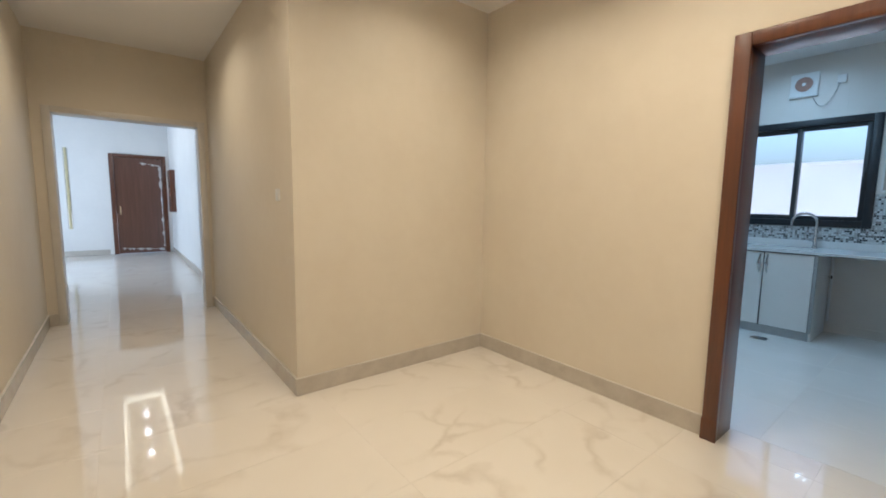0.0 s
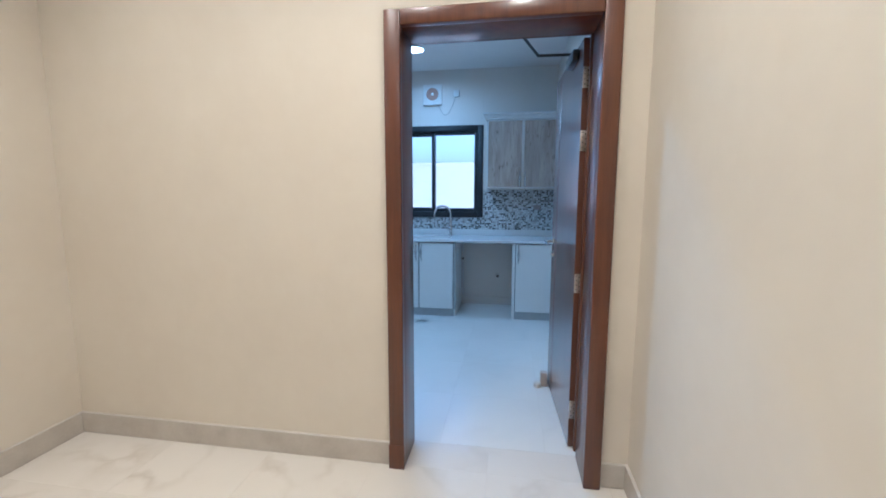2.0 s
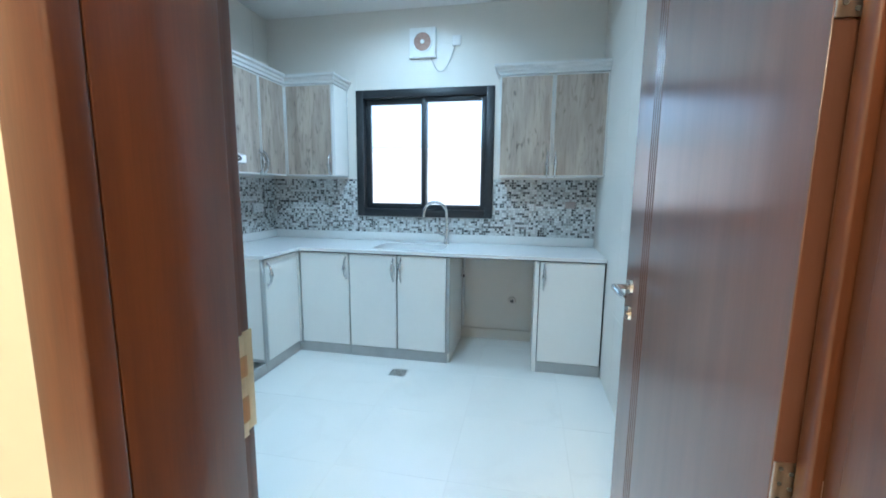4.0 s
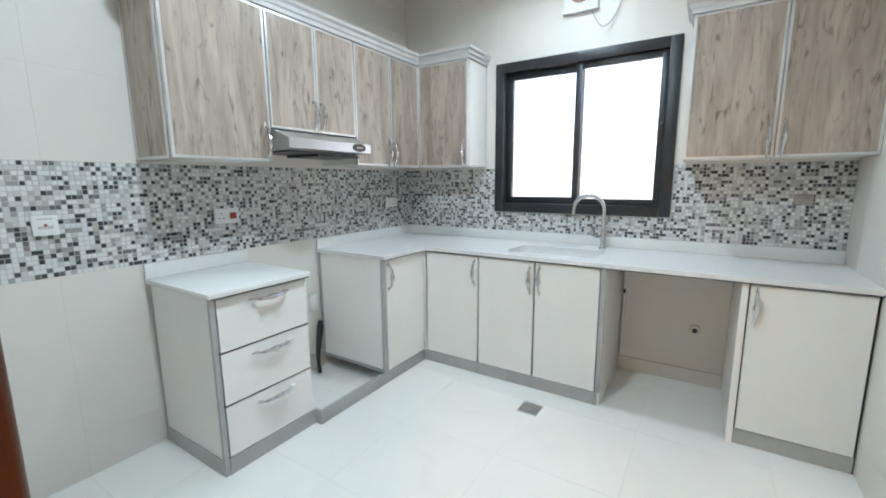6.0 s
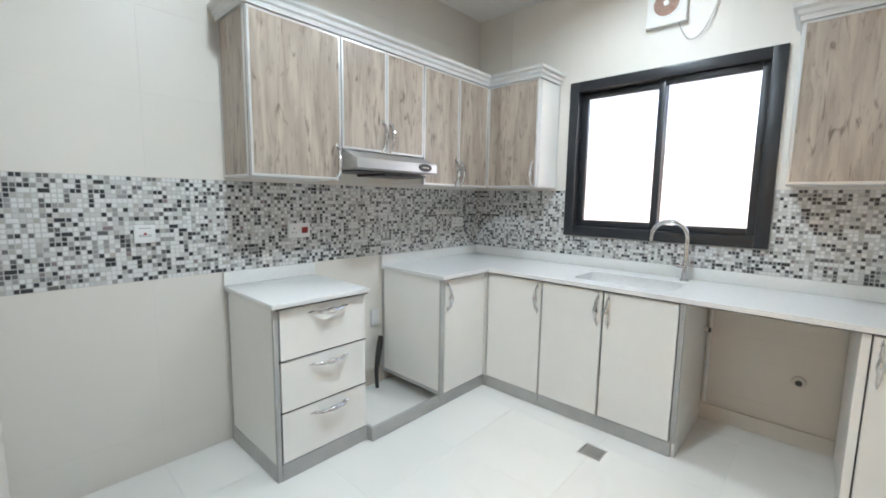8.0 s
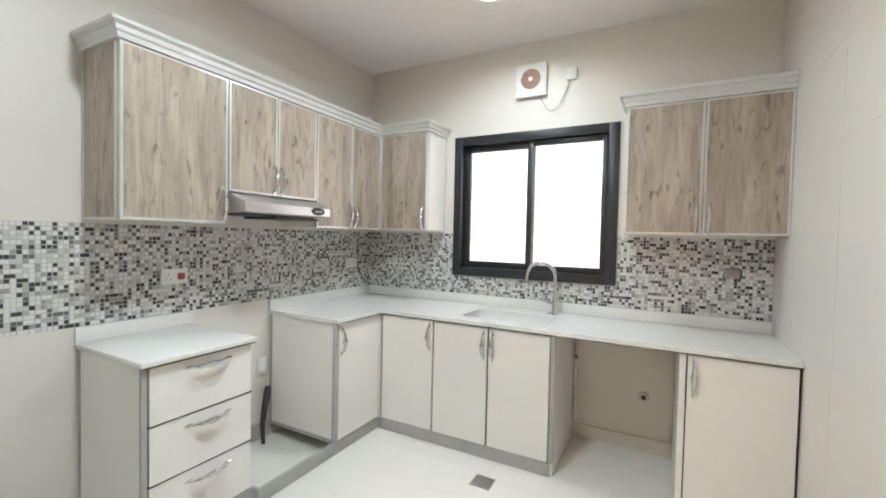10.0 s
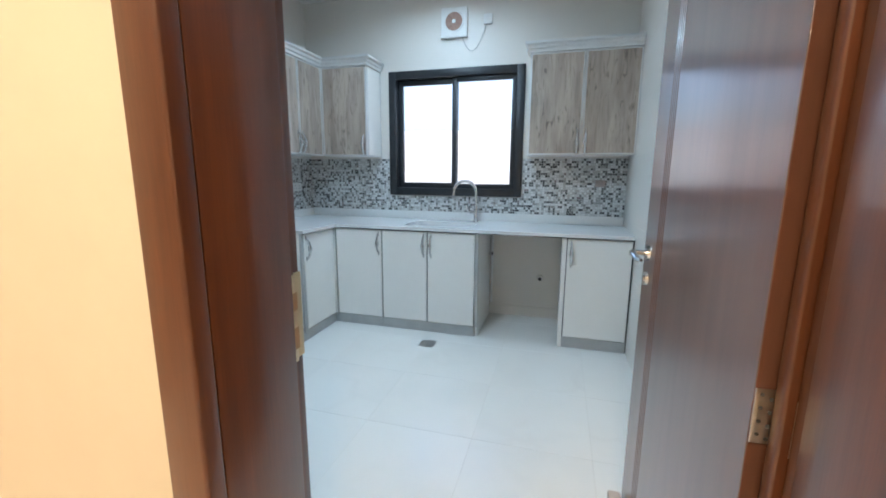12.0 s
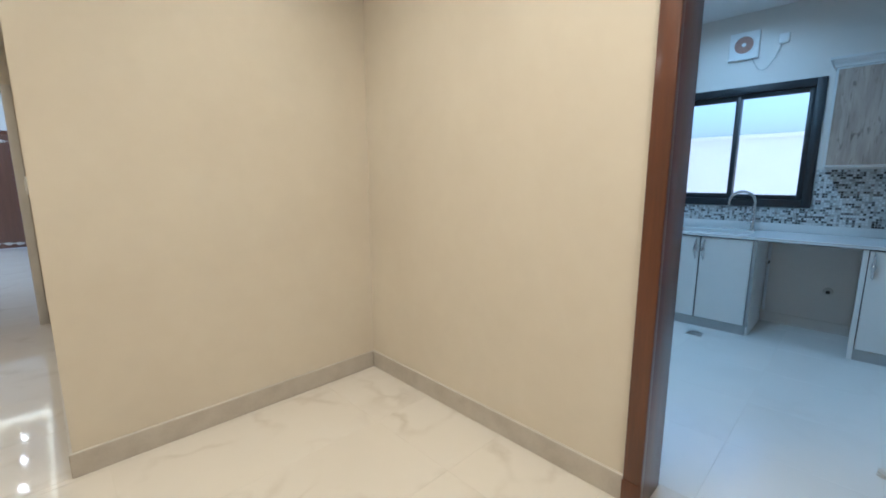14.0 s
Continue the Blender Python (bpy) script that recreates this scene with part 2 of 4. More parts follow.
RAW_WOOD = mat("bare_mortise_wood", (0.50, 0.32, 0.18), 0.7, second=(0.40, 0.25, 0.13), scale=14, stretch=(8, 8, 1))
STOPPER = mat("beige_stopper", (0.48, 0.40, 0.35), 0.5, second=(0.42, 0.35, 0.30), scale=30)
CABLE_GREY = mat("grey_white_cable", (0.46, 0.44, 0.42), 0.5, second=(0.40, 0.385, 0.365), scale=20)
DUSTY_PLATE = mat("dusty_pink_plate", (0.36, 0.30, 0.28), 0.4, second=(0.28, 0.235, 0.22), scale=40)
PIPE_GREY = mat("grey_plastic_pipe", (0.40, 0.39, 0.38), 0.4, second=(0.35, 0.34, 0.33), scale=20)
TRIM_WHITE = mat("pale_stone_trim", (0.66, 0.63, 0.58), 0.35, second=(0.60, 0.57, 0.52), scale=4)
RENDERED = mat("sunlit_render", (0.75, 0.73, 0.70), 0.9, second=(0.68, 0.66, 0.63), scale=1.2, bump=0.3, bump_scale=30)
SAND = mat("paving_sand", (0.45, 0.42, 0.37), 0.9, second=(0.38, 0.35, 0.31), scale=3, bump=0.3, bump_scale=30)
LAMP_WARM = glow("warm_led_diffuser", (1.0, 0.86, 0.66), 2.5)
LAMP_COVE = glow("warm_cove_strip", (1.0, 0.86, 0.62), 1.4)
LAMP_COOL = glow("cool_led_diffuser", (0.95, 0.98, 1.0), 3.0)
CURTAIN = mat("pale_yellow_curtain", (0.75, 0.68, 0.42), 0.8, second=(0.68, 0.6, 0.36), scale=6, stretch=(10, 10, 1))

GLASS = bpy.data.materials.new("window_glass")
GLASS.use_nodes = True
gp = GLASS.node_tree.nodes["Principled BSDF"]
gp.inputs["Transmission Weight"].default_value, gp.inputs["Roughness"].default_value, gp.inputs["IOR"].default_value = 1.0, 0.02, 1.45
gp.inputs["Base Color"].default_value = (0.96, 0.98, 0.98, 1)


# ---- mesh helpers ----
def box(bm, x0, x1, y0, y1, z0, z1, bevel=0.0, segments=2):
    """A box, with its edges rounded by bevel, added to bm."""
    made = bmesh.ops.create_cube(bm, size=1.0, matrix=Matrix.Translation(((x0 + x1) / 2, (y0 + y1) / 2, (z0 + z1) / 2)) @ Matrix.Diagonal((abs(x1 - x0), abs(y1 - y0), abs(z1 - z0), 1)))
    if bevel:
        edges = list({e for v in made["verts"] for e in v.link_edges})
        bmesh.ops.bevel(bm, geom=edges, offset=bevel, segments=segments, profile=0.5, affect="EDGES")
    return bm


def boxes(*specs, bevel=0.0):
    bm = bmesh.new()
    for s in specs:
        box(bm, *s, bevel=bevel)
    return bm


def cyl(bm, a, b, r, r2=None, sides=20):
    """A cylinder or cone from a to b."""
    a, b = Vector(a), Vector(b)
    d = b - a
    m = Matrix.Translation((a + b) / 2) @ d.to_track_quat("Z", "Y").to_matrix().to_4x4()
    bmesh.ops.create_cone(bm, cap_ends=True, segments=sides, radius1=r, radius2=r if r2 is None else r2, depth=d.length, matrix=m)
    return bm


def tube(bm, path, r, sides=12, flat=1.0):
    """A round bar along path; r is one radius or one for each point."""
    pts = [Vector(p) for p in path]
    radii = r if isinstance(r, (list, tuple)) else [r] * len(pts)
    rings, side = [], None
    for i, p in enumerate(pts):
        d = (pts[min(i + 1, len(pts) - 1)] - pts[max(i - 1, 0)]).normalized()
        if side is None:
            side = d.orthogonal().normalized()
        side = (side - d * side.dot(d)).normalized()
        up = d.cross(side)
        rings.append([bm.verts.new(p + radii[i] * (math.cos(k * math.tau / sides) * side + flat * math.sin(k * math.tau / sides) * up)) for k in range(sides)])
    for a, b in zip(rings, rings[1:]):
        for k in range(sides):
            bm.faces.new((a[k], a[(k + 1) % sides], b[(k + 1) % sides], b[k]))
    bm.faces.new(rings[0][::-1])
    bm.faces.new(rings[-1])
    return bm


def extrude_profile(bm, profile, place0, place1):
    """A bar with the given closed profile; place0 and place1 turn a profile point into its ends."""
    a = [bm.verts.new(place0(*p)) for p in profile]
    b = [bm.verts.new(place1(*p)) for p in profile]
    k = len(profile)
    for i in range(k):
        bm.faces.new((a[i], a[(i + 1) % k], b[(i + 1) % k], b[i]))
    bm.faces.new(a[::-1])
    bm.faces.new(b)
    return bm


def finish(bm, origin, smooth):
    bmesh.ops.recalc_face_normals(bm, faces=bm.faces)
    me = bpy.data.meshes.new("mesh")
    bmesh.ops.translate(bm, verts=bm.verts, vec=-Vector(origin))
    bm.to_mesh(me)
    bm.free()
    if smooth:
        for poly in me.polygons:
            poly.use_smooth = True
        me.set_sharp_from_angle(angle=radians(38))
    return me


def thing(name, at, label, category, group="", kind=""):
    ob = new(name)
    ob.location = at
    ob.empty_display_size = 0.05
    return tagged(ob, label, category, group, kind)


def root_place(ob):
    p = Vector((0, 0, 0))
    while ob is not None:
        p += ob.location
        ob = ob.parent
    return p


def part(name, bm, material, parent, label="", smooth=True):
    """Links bm, which is in world places, as one mesh under parent."""
    ob = new(name, finish(bm, root_place(parent), smooth))
    ob.data.materials.append(material)
    ob.parent = parent
    return tagged(ob, label) if label else ob


def solid(name, bm, material, label="", category="", kind="structure", group="", smooth=False):
    """A top-level object of one mesh."""
    ob = new(name, finish(bm, (0, 0, 0), smooth))
    ob.data.materials.append(material)
    return tagged(ob, label, category, group, kind)


# ---- the large structure ----
RIGHT, LEFT, FAR = -0.05, 3.10, 6.07        # kitchen walls
DW0, DW1 = 2.61, 2.87                       # the wall that holds the kitchen door
D0, D1, DTOP = 0.098, 1.078, 2.235          # rough door opening
COR_L, COR_R, COR_END = -0.715, 0.855, 6.15
W0, W1, WZ0, WZ1 = 0.90, 2.145, 1.19, 2.30  # window opening

solid("wall_door", boxes((DW0, DW1, -0.3, D0, 0, 3.3), (DW0, DW1, D1, 3.3, 0, 3.3), (DW0, DW1, D0, D1, DTOP, 3.3)), PAINT, "cream painted wall with the kitchen doorway", "wall")
solid("wall_kitchen_right", boxes((DW1, FAR + 0.2, RIGHT - 0.2, RIGHT + 0.005, 0, 3.3)), GROUT, "kitchen side wall under beige tiles", "wall")
solid("wall_kitchen_left", boxes((DW1, FAR + 0.2, LEFT - 0.005, LEFT + 0.2, 0, 3.3)), GROUT, "kitchen side wall under tiles and mosaic", "wall")
solid("wall_kitchen_window", boxes((FAR - 0.005, FAR + 0.2, RIGHT + 0.005, W0, 0, 3.3), (FAR - 0.005, FAR + 0.2, W1, LEFT - 0.005, 0, 3.3), (FAR - 0.005, FAR + 0.2, W0, W1, 0, WZ0), (FAR - 0.005, FAR + 0.2, W0, W1, WZ1, 3.3)), GROUT, "kitchen window wall under tiles and mosaic", "wall")
solid("wall_hall_right", boxes((0.9, DW0, -0.28, -0.08, 0, 3.3)), PAINT, "cream painted hall wall beside the kitchen door", "wall")
solid("wall_hall_side", boxes((0.9, 1.1, -2.2, -0.28, 0, 3.3)), PAINT, "cream painted hall wall", "wall")
solid("wall_hall_back", boxes((-0.915, 1.1, -2.4, -2.2, 0, 3.3)), PAINT, "cream painted hall wall", "wall")
solid("wall_alcove", boxes((COR_R, DW0, 3.04, 3.24, 0, 3.3)), PAINT, "cream painted wall closing the alcove", "wall")
solid("wall_corridor_right", boxes((COR_R, COR_R + 0.2, 3.24, COR_END, 0, 3.3)), PAINT, "cream painted corridor wall", "wall")
solid("wall_corridor_left", boxes((COR_L - 0.2, COR_L, -2.2, 8.2, 0, 3.5)), PAINT, "cream painted corridor wall", "wall")
OP0, OP1, OPZ = -0.56, 0.75, 2.235
solid("wall_corridor_end", boxes((COR_L, OP0 - 0.069, COR_END, COR_END + 0.2, 0, 3.5), (OP1 + 0.069, COR_R + 0.2, COR_END, COR_END + 0.2, 0, 3.5), (OP0 - 0.069, OP1 + 0.069, COR_END, COR_END + 0.2, OPZ + 0.059, 3.5)), PAINT, "cream painted wall with an open passage", "wall")
solid("wall_entry_right", boxes((1.03, 1.23, COR_END + 0.2, 13.3, 0, 3.5)), WHITE_PAINT, "white painted entrance wall", "wall")
FD0, FD1, FDZ = -0.19, 0.95, 2.44
solid("wall_entry_end", boxes((-3.2, -1.0, 13.1, 13.3, 0, 3.5), (-1.0, -0.9, 13.1, 13.3, 0, 0.64), (-1.0, -0.9, 13.1, 13.3, 2.5, 3.5), (-0.9, FD0, 13.1, 13.3, 0, 3.5), (FD1, 1.03, 13.1, 13.3, 0, 3.5), (FD0, FD1, 13.1, 13.3, FDZ, 3.5)), WHITE_PAINT, "white painted wall round the front door", "wall")
solid("wall_entry_left", boxes((-3.2, -3.0, 8.0, 13.1, 0, 3.5)), WHITE_PAINT, "white painted entrance wall", "wall")
solid("wall_entry_return", boxes((-3.0, COR_L - 0.2, 8.0, 8.2, 0, 3.5)), WHITE_PAINT, "white painted entrance wall", "wall")
solid("ceiling_hall", boxes((-0.915, DW0, -2.2, 3.04, CEIL, CEIL + 0.15), (COR_L, COR_R, 3.04, COR_END, CEIL, CEIL + 0.15)), CEILING, "smooth white hall ceiling", "ceiling")
solid("ceiling_kitchen", boxes((DW1, FAR, RIGHT, LEFT, CEIL, CEIL + 0.15)), CEILING, "smooth white kitchen ceiling", "ceiling")
TX0, TX1, TY0, TY1, EC = -0.22, 0.56, 7.75, 12.1, 3.24
solid("ceiling_entry", boxes((-3.0, TX0, 8.2, 13.1, EC, EC + 0.2), (COR_L, TX0, 6.35, 8.2, EC, EC + 0.2), (TX1, 1.03, 6.35, 13.1, EC, EC + 0.2), (TX0, TX1, 6.35, TY0, EC, EC + 0.2), (TX0, TX1, TY1, 13.1, EC, EC + 0.2), (TX0 - 0.1, TX1 + 0.1, TY0 - 0.1, TY1 + 0.1, EC + 0.2, EC + 0.3)), CEILING, "white entrance ceiling with a long recessed tray", "ceiling")
# Out-of-view slab, added to block sky and sun above the ceilings.
solid("roof", boxes((-3.4, 6.5, -2.6, 13.4, 3.55, 3.75)), RENDERED, "unseen slab added over the rooms to keep out sky light", "roof")
solid("ground", boxes((-60, 60, -60, 60, -0.3, -0.05)), SAND, "pale sandy paving round the house", "ground")
solid("boundary_wall", boxes((11.0, 11.2, -12, 18, -0.05, 2.22), (10.96, 11.24, -12, 18, 2.22, 2.28)), RENDERED, "sunlit plastered boundary wall outside the window", "wall")


def skirting(x0, x1, y0, y1, label="grey stone skirting along the wall", material=SKIRT):
    bm = box(bmesh.new(), x0, x1, y0, y1, 0.0, 0.122 if material is SKIRT else 0.1, 0.003, 1)
    board = solid("baseboard", bm, material, label, "baseboard")
    if material is SKIRT:
        # A thin paler strip runs along the top of the stone.
        part("top_edge", box(bmesh.new(), x0, x1, y0, y1, 0.1225, 0.127, 0.001, 1), TRIM_WHITE, board, "thin pale top edge")


T = 0.014
skirting(DW0 - T, DW0, 1.107, 3.04)
skirting(DW0 - T, DW0, -0.08 + T, 0.048)
skirting(0.9, DW0, -0.08, -0.08 + T)
skirting(COR_R - T, DW0 - T, 3.04 - T, 3.04)
skirting(COR_R - T, COR_R, 3.04, COR_END - T)
skirting(COR_L, COR_L + T, -2.2, COR_END - T)
skirting(COR_L, OP0 - 0.07, COR_END - T, COR_END)
skirting(OP1 + 0.07, COR_R, COR_END - T, COR_END)
skirting(1.03 - T, 1.03, COR_END + 0.2, 13.1)
skirting(COR_L, COR_L + T, COR_END + 0.22, 8.2)
skirting(-3.0, FD0 - 0.08, 13.1 - T, 13.1)
skirting(4.324, 4.905, LEFT - 0.02, LEFT - 0.006, "grey stone skirting in the cooker gap")
skirting(FAR - 0.02, FAR - 0.006, 0.47, 1.14, "pale tile skirting in the washing machine gap", WALL_TILE)


# ---- doorways ----
def casing_frame(x0, x1, y_in0, y_in1, z_in, parent):
    """One side's door casing: two uprights and a head with butt joints."""
    for y0, y1, z0, z1 in ((0.05, y_in0, 0.0, 2.268), (y_in1, 1.106, 0.0, 2.268), (y_in0 + 0.0005, y_in1 - 0.0005, z_in, 2.268)):
        hinge_side = x0 > DW0 and y0 < 0.06
        part("casing", box(bmesh.new(), x0, x1, y0, y1 + (0.018 if hinge_side else 0), z0, z1, 0.006, 3), DOOR_WOOD, parent)


frame_kitchen = thing("door_frame", (DW0, 0.55, 0), "dark mahogany door frame round the kitchen doorway", "door frame")
casing_frame(DW0 - 0.04, DW0, 0.130, 1.028, 2.196, frame_kitchen)
casing_frame(DW1, DW1 + 0.034, 0.114, 1.072, 2.22, frame_kitchen)
part("jamb", box(bmesh.new(), DW0, DW1, D0, D0 + 0.016, 0, DTOP - 0.016, 0.002, 1), DOOR_WOOD, frame_kitchen)
part("jamb", box(bmesh.new(), DW0, DW1, D1 - 0.016, D1, 0, DTOP - 0.016, 0.002, 1), DOOR_WOOD, frame_kitchen)
part("head_lining", box(bmesh.new(), DW0, DW1, D0, D1, DTOP - 0.016, DTOP, 0.002, 1), DOOR_WOOD, frame_kitchen)
STOP = DW1 - 0.05
part("door_stop", box(bmesh.new(), DW0 + 0.0005, STOP, 1.029, D1 - 0.0161, 0, DTOP - 0.018, 0.004, 2), DOOR_WOOD, frame_kitchen)
part("door_stop", box(bmesh.new(), DW0 + 0.0005, STOP, D0 + 0.0161, 0.129, 0, DTOP - 0.018, 0.004, 2), DOOR_WOOD, frame_kitchen)
part("door_stop", box(bmesh.new(), DW0 + 0.0005, STOP, 0.1295, 1.0285, 2.197, DTOP - 0.0161, 0.004, 2), DOOR_WOOD, frame_kitchen)
strike = part("strike_plate", boxes((DW1 - 0.035, DW1 - 0.002, D1 - 0.0195, D1 - 0.0162, 0.95, 1.15), (DW1 - 0.001, DW1 + 0.0355, 1.0695, 1.0718, 0.95, 1.15), bevel=0.0008), BRASS, frame_kitchen, "brass strike plate")
part("latch_hole", boxes((DW1 - 0.018, DW1 + 0.002, D1 - 0.0205, D1 - 0.0195, 0.98, 1.03), (DW1 - 0.018, DW1 + 0.002, D1 - 0.0205, D1 - 0.0195, 1.07, 1.11)), RAW_WOOD, strike)
part("plinth_block", boxes((DW0 - 0.044, DW0 - 0.04, 1.026, 1.108, 0, 0.132), bevel=0.002), DOOR_WOOD, frame_kitchen)

# The open leaf, along x from its hinges, a little short of square to the wall.
HX, HY = DW1 + 0.035, 0.116
LEAF, LT, LH0, LH1 = 0.84, 0.044, 0.008, DTOP - 0.022
door = thing("door_1", (HX, HY, 0), "dark brown mahogany kitchen door standing open", "door")


def hinge(z):
    h = part("hinge", boxes((HX - 0.052, HX - 0.010, HY - 0.004, HY - 0.0005, z - 0.052, z + 0.052), bevel=0.001), NICKEL, door, "satin metal butt hinge with screws")
    bm = boxes((HX + 0.0, HX + 0.0035, HY + 0.006, HY + 0.043, z - 0.052, z + 0.052), bevel=0.001)
    part("leaf_plate", bm, NICKEL, h)
    bm = bmesh.new()
    for k in range(5):
        cyl(bm, (HX - 0.004, HY, z - 0.052 + k * 0.0208), (HX - 0.004, HY, z - 0.033 + k * 0.0208), 0.0075, sides=14)
    part("knuckle", bm, NICKEL, h)
    bm = bmesh.new()
    for dz in (-0.038, -0.013, 0.013, 0.038):
        for yy in (HY + 0.018, HY + 0.033):
            cyl(bm, (HX - 0.0012, yy, z + dz + (0.004 if yy > HY + 0.02 else -0.004)), (HX + 0.001, yy, z + dz + (0.004 if yy > HY + 0.02 else -0.004)), 0.0035, sides=10)
    part("screw", bm, SEAM_SHADE, h)


body = bmesh.new()
GROOVES = [0.150, 0.168, 0.186, 0.204]
edges_x = [0.0]
for g in GROOVES[::-1]:
    edges_x += [LEAF - g - 0.003, LEAF - g + 0.003]
edges_x.append(LEAF)
for i in range(0, len(edges_x), 2):
    box(body, HX + 0.004 + edges_x[i], HX + 0.004 + edges_x[i + 1], HY, HY + LT, LH0, LH1, 0.0015, 1)
for i in range(1, len(edges_x) - 1, 2):
    box(body, HX + 0.0025 + edges_x[i], HX + 0.0055 + edges_x[i + 1], HY + 0.004, HY + LT - 0.004, LH0, LH1)
leaf = part("door_leaf", body, LEAF_WOOD, door)
for i in range(1, len(edges_x) - 1, 2):
    part("groove", boxes((HX + 0.004 + edges_x[i] + 0.0002, HX + 0.004 + edges_x[i + 1] - 0.0002, HY + 0.0035, HY + LT - 0.0035, LH0 + 0.001, LH1 - 0.001)), DOOR_GROOVE, leaf)
for z in (0.23, 0.952, 1.705, 2.02):
    hinge(z)
lx = HX + LEAF - 0.058
lever = part("lever_handle", cyl(bmesh.new(), (lx, HY + LT, 1.10), (lx, HY + LT + 0.009, 1.10), 0.026, 0.024, 24), CHROME, door, "chrome lever handle")
part("neck", cyl(bmesh.new(), (lx, HY + LT + 0.009, 1.10), (lx, HY + LT + 0.05, 1.10), 0.010, 0.010, 16), CHROME, lever)
part("grip", tube(bmesh.new(), [(lx + 0.008, HY + LT + 0.05, 1.10), (lx - 0.01, HY + LT + 0.055, 1.10), (lx - 0.05, HY + LT + 0.056, 1.097), (lx - 0.10, HY + LT + 0.056, 1.094), (lx - 0.125, HY + LT + 0.052, 1.096)], [0.009, 0.012, 0.011, 0.009, 0.005], 14), CHROME, lever)
part("key_rose", cyl(cyl(bmesh.new(), (lx, HY + LT, 1.008), (lx, HY + LT + 0.009, 1.008), 0.026, 0.024, 24), (lx, HY + LT + 0.009, 1.008), (lx, HY + LT + 0.014, 1.008), 0.010, 0.010, 14), CHROME, door, "chrome lock rose")
lever2 = part("lever_handle", cyl(bmesh.new(), (lx, HY, 1.10), (lx, HY - 0.009, 1.10), 0.026, 0.024, 24), CHROME, door, "chrome lever handle")
part("grip", tube(bmesh.new(), [(lx, HY - 0.009, 1.10), (lx - 0.005, HY - 0.045, 1.10), (lx - 0.05, HY - 0.052, 1.097), (lx - 0.12, HY - 0.05, 1.094)], [0.010, 0.011, 0.011, 0.006], 14), CHROME, lever2)
part("latch_plate", boxes((HX + LEAF + 0.004, HX + LEAF + 0.006, HY + 0.010, HY + LT - 0.010, 0.90, 1.10)), NICKEL, door)
closer = part("door_closer", box(bmesh.new(), HX + 0.10, HX + 0.30, HY + LT, HY + LT + 0.035, LH1 - 0.075, LH1 - 0.02, 0.006, 2), BLACK_PLASTIC, door, "black door closer body")
part("closer_arm", tube(tube(bmesh.new(), [(HX + 0.20, HY + LT + 0.018, LH1 - 0.018), (HX + 0.27, 0.36, LH1 + 0.005)], 0.008, 8), [(HX + 0.27, 0.36, LH1 + 0.008), (DW1 + 0.04, 0.46, LH1 + 0.012)], 0.008, 8), BLACK_PLASTIC, closer)
door.rotation_euler = (0, 0, radians(2.7))

stopper = thing("door_stopper", (3.70, 0.25, 0), "beige block stopper with a pale round bumper beside the open door", "door stopper")
bm = box(bmesh.new(), -0.034, 0.034, -0.024, 0.024, 0.0, 0.105, 0.007, 2)
for v in bm.verts:
    v.co.x *= 1.0 - 2.2 * v.co.z
    v.co.x, v.co.y, v.co.z = v.co.x + 3.70, v.co.y + 0.232, v.co.z
part("block", bm, STOPPER, stopper)
bm = bmesh.new()
for r0, r1, z0, z1 in ((0.031, 0.030, 0.0, 0.010), (0.027, 0.029, 0.010, 0.026), (0.029, 0.018, 0.026, 0.036)):
    cyl(bm, (3.665, 0.280, z0), (3.665, 0.280, z1), r0, r1, 24)
part("bumper", bm, TRIM_WHITE, stopper, "pale round bumper")

# Passage lining at the corridor's end.
lining = thing("passage_frame", (0.1, COR_END, 0), "pale stone lining round the open passage", "door frame")
part("casing", box(bmesh.new(), OP0 - 0.07, OP0, COR_END - 0.02, COR_END + 0.22, 0, OPZ + 0.06, 0.005, 2), TRIM_WHITE, lining)
part("casing", box(bmesh.new(), OP1, OP1 + 0.07, COR_END - 0.02, COR_END + 0.22, 0, OPZ + 0.06, 0.005, 2), TRIM_WHITE, lining)
part("casing", box(bmesh.new(), OP0 + 0.001, OP1 - 0.001, COR_END - 0.02, COR_END + 0.22, OPZ, OPZ + 0.06, 0.005, 2), TRIM_WHITE, lining)

# Front door, far off.
front = thing("front_door", (0.38, 13.12, 0), "dark brown front door, closed, with torn film", "door")
for x0, x1, z0, z1 in ((FD0, FD0 + 0.09, 0, FDZ), (FD1 - 0.09, FD1, 0, FDZ), (FD0 + 0.0905, FD1 - 0.0905, FDZ - 0.09, FDZ)):
    part("door_frame", box(bmesh.new(), x0, x1, 13.06, 13.25, z0, z1, 0.006, 2), DOOR_WOOD, front)
fl = part("door_leaf", box(bmesh.new(), FD0 + 0.092, FD1 - 0.092, 13.10, 13.15, 0.01, FDZ - 0.092, 0.003, 1), LEAF_WOOD, front)
FILM = mat("torn_clear_film", (0.62, 0.60, 0.58), 0.25, second=(0.40, 0.36, 0.33), scale=14)


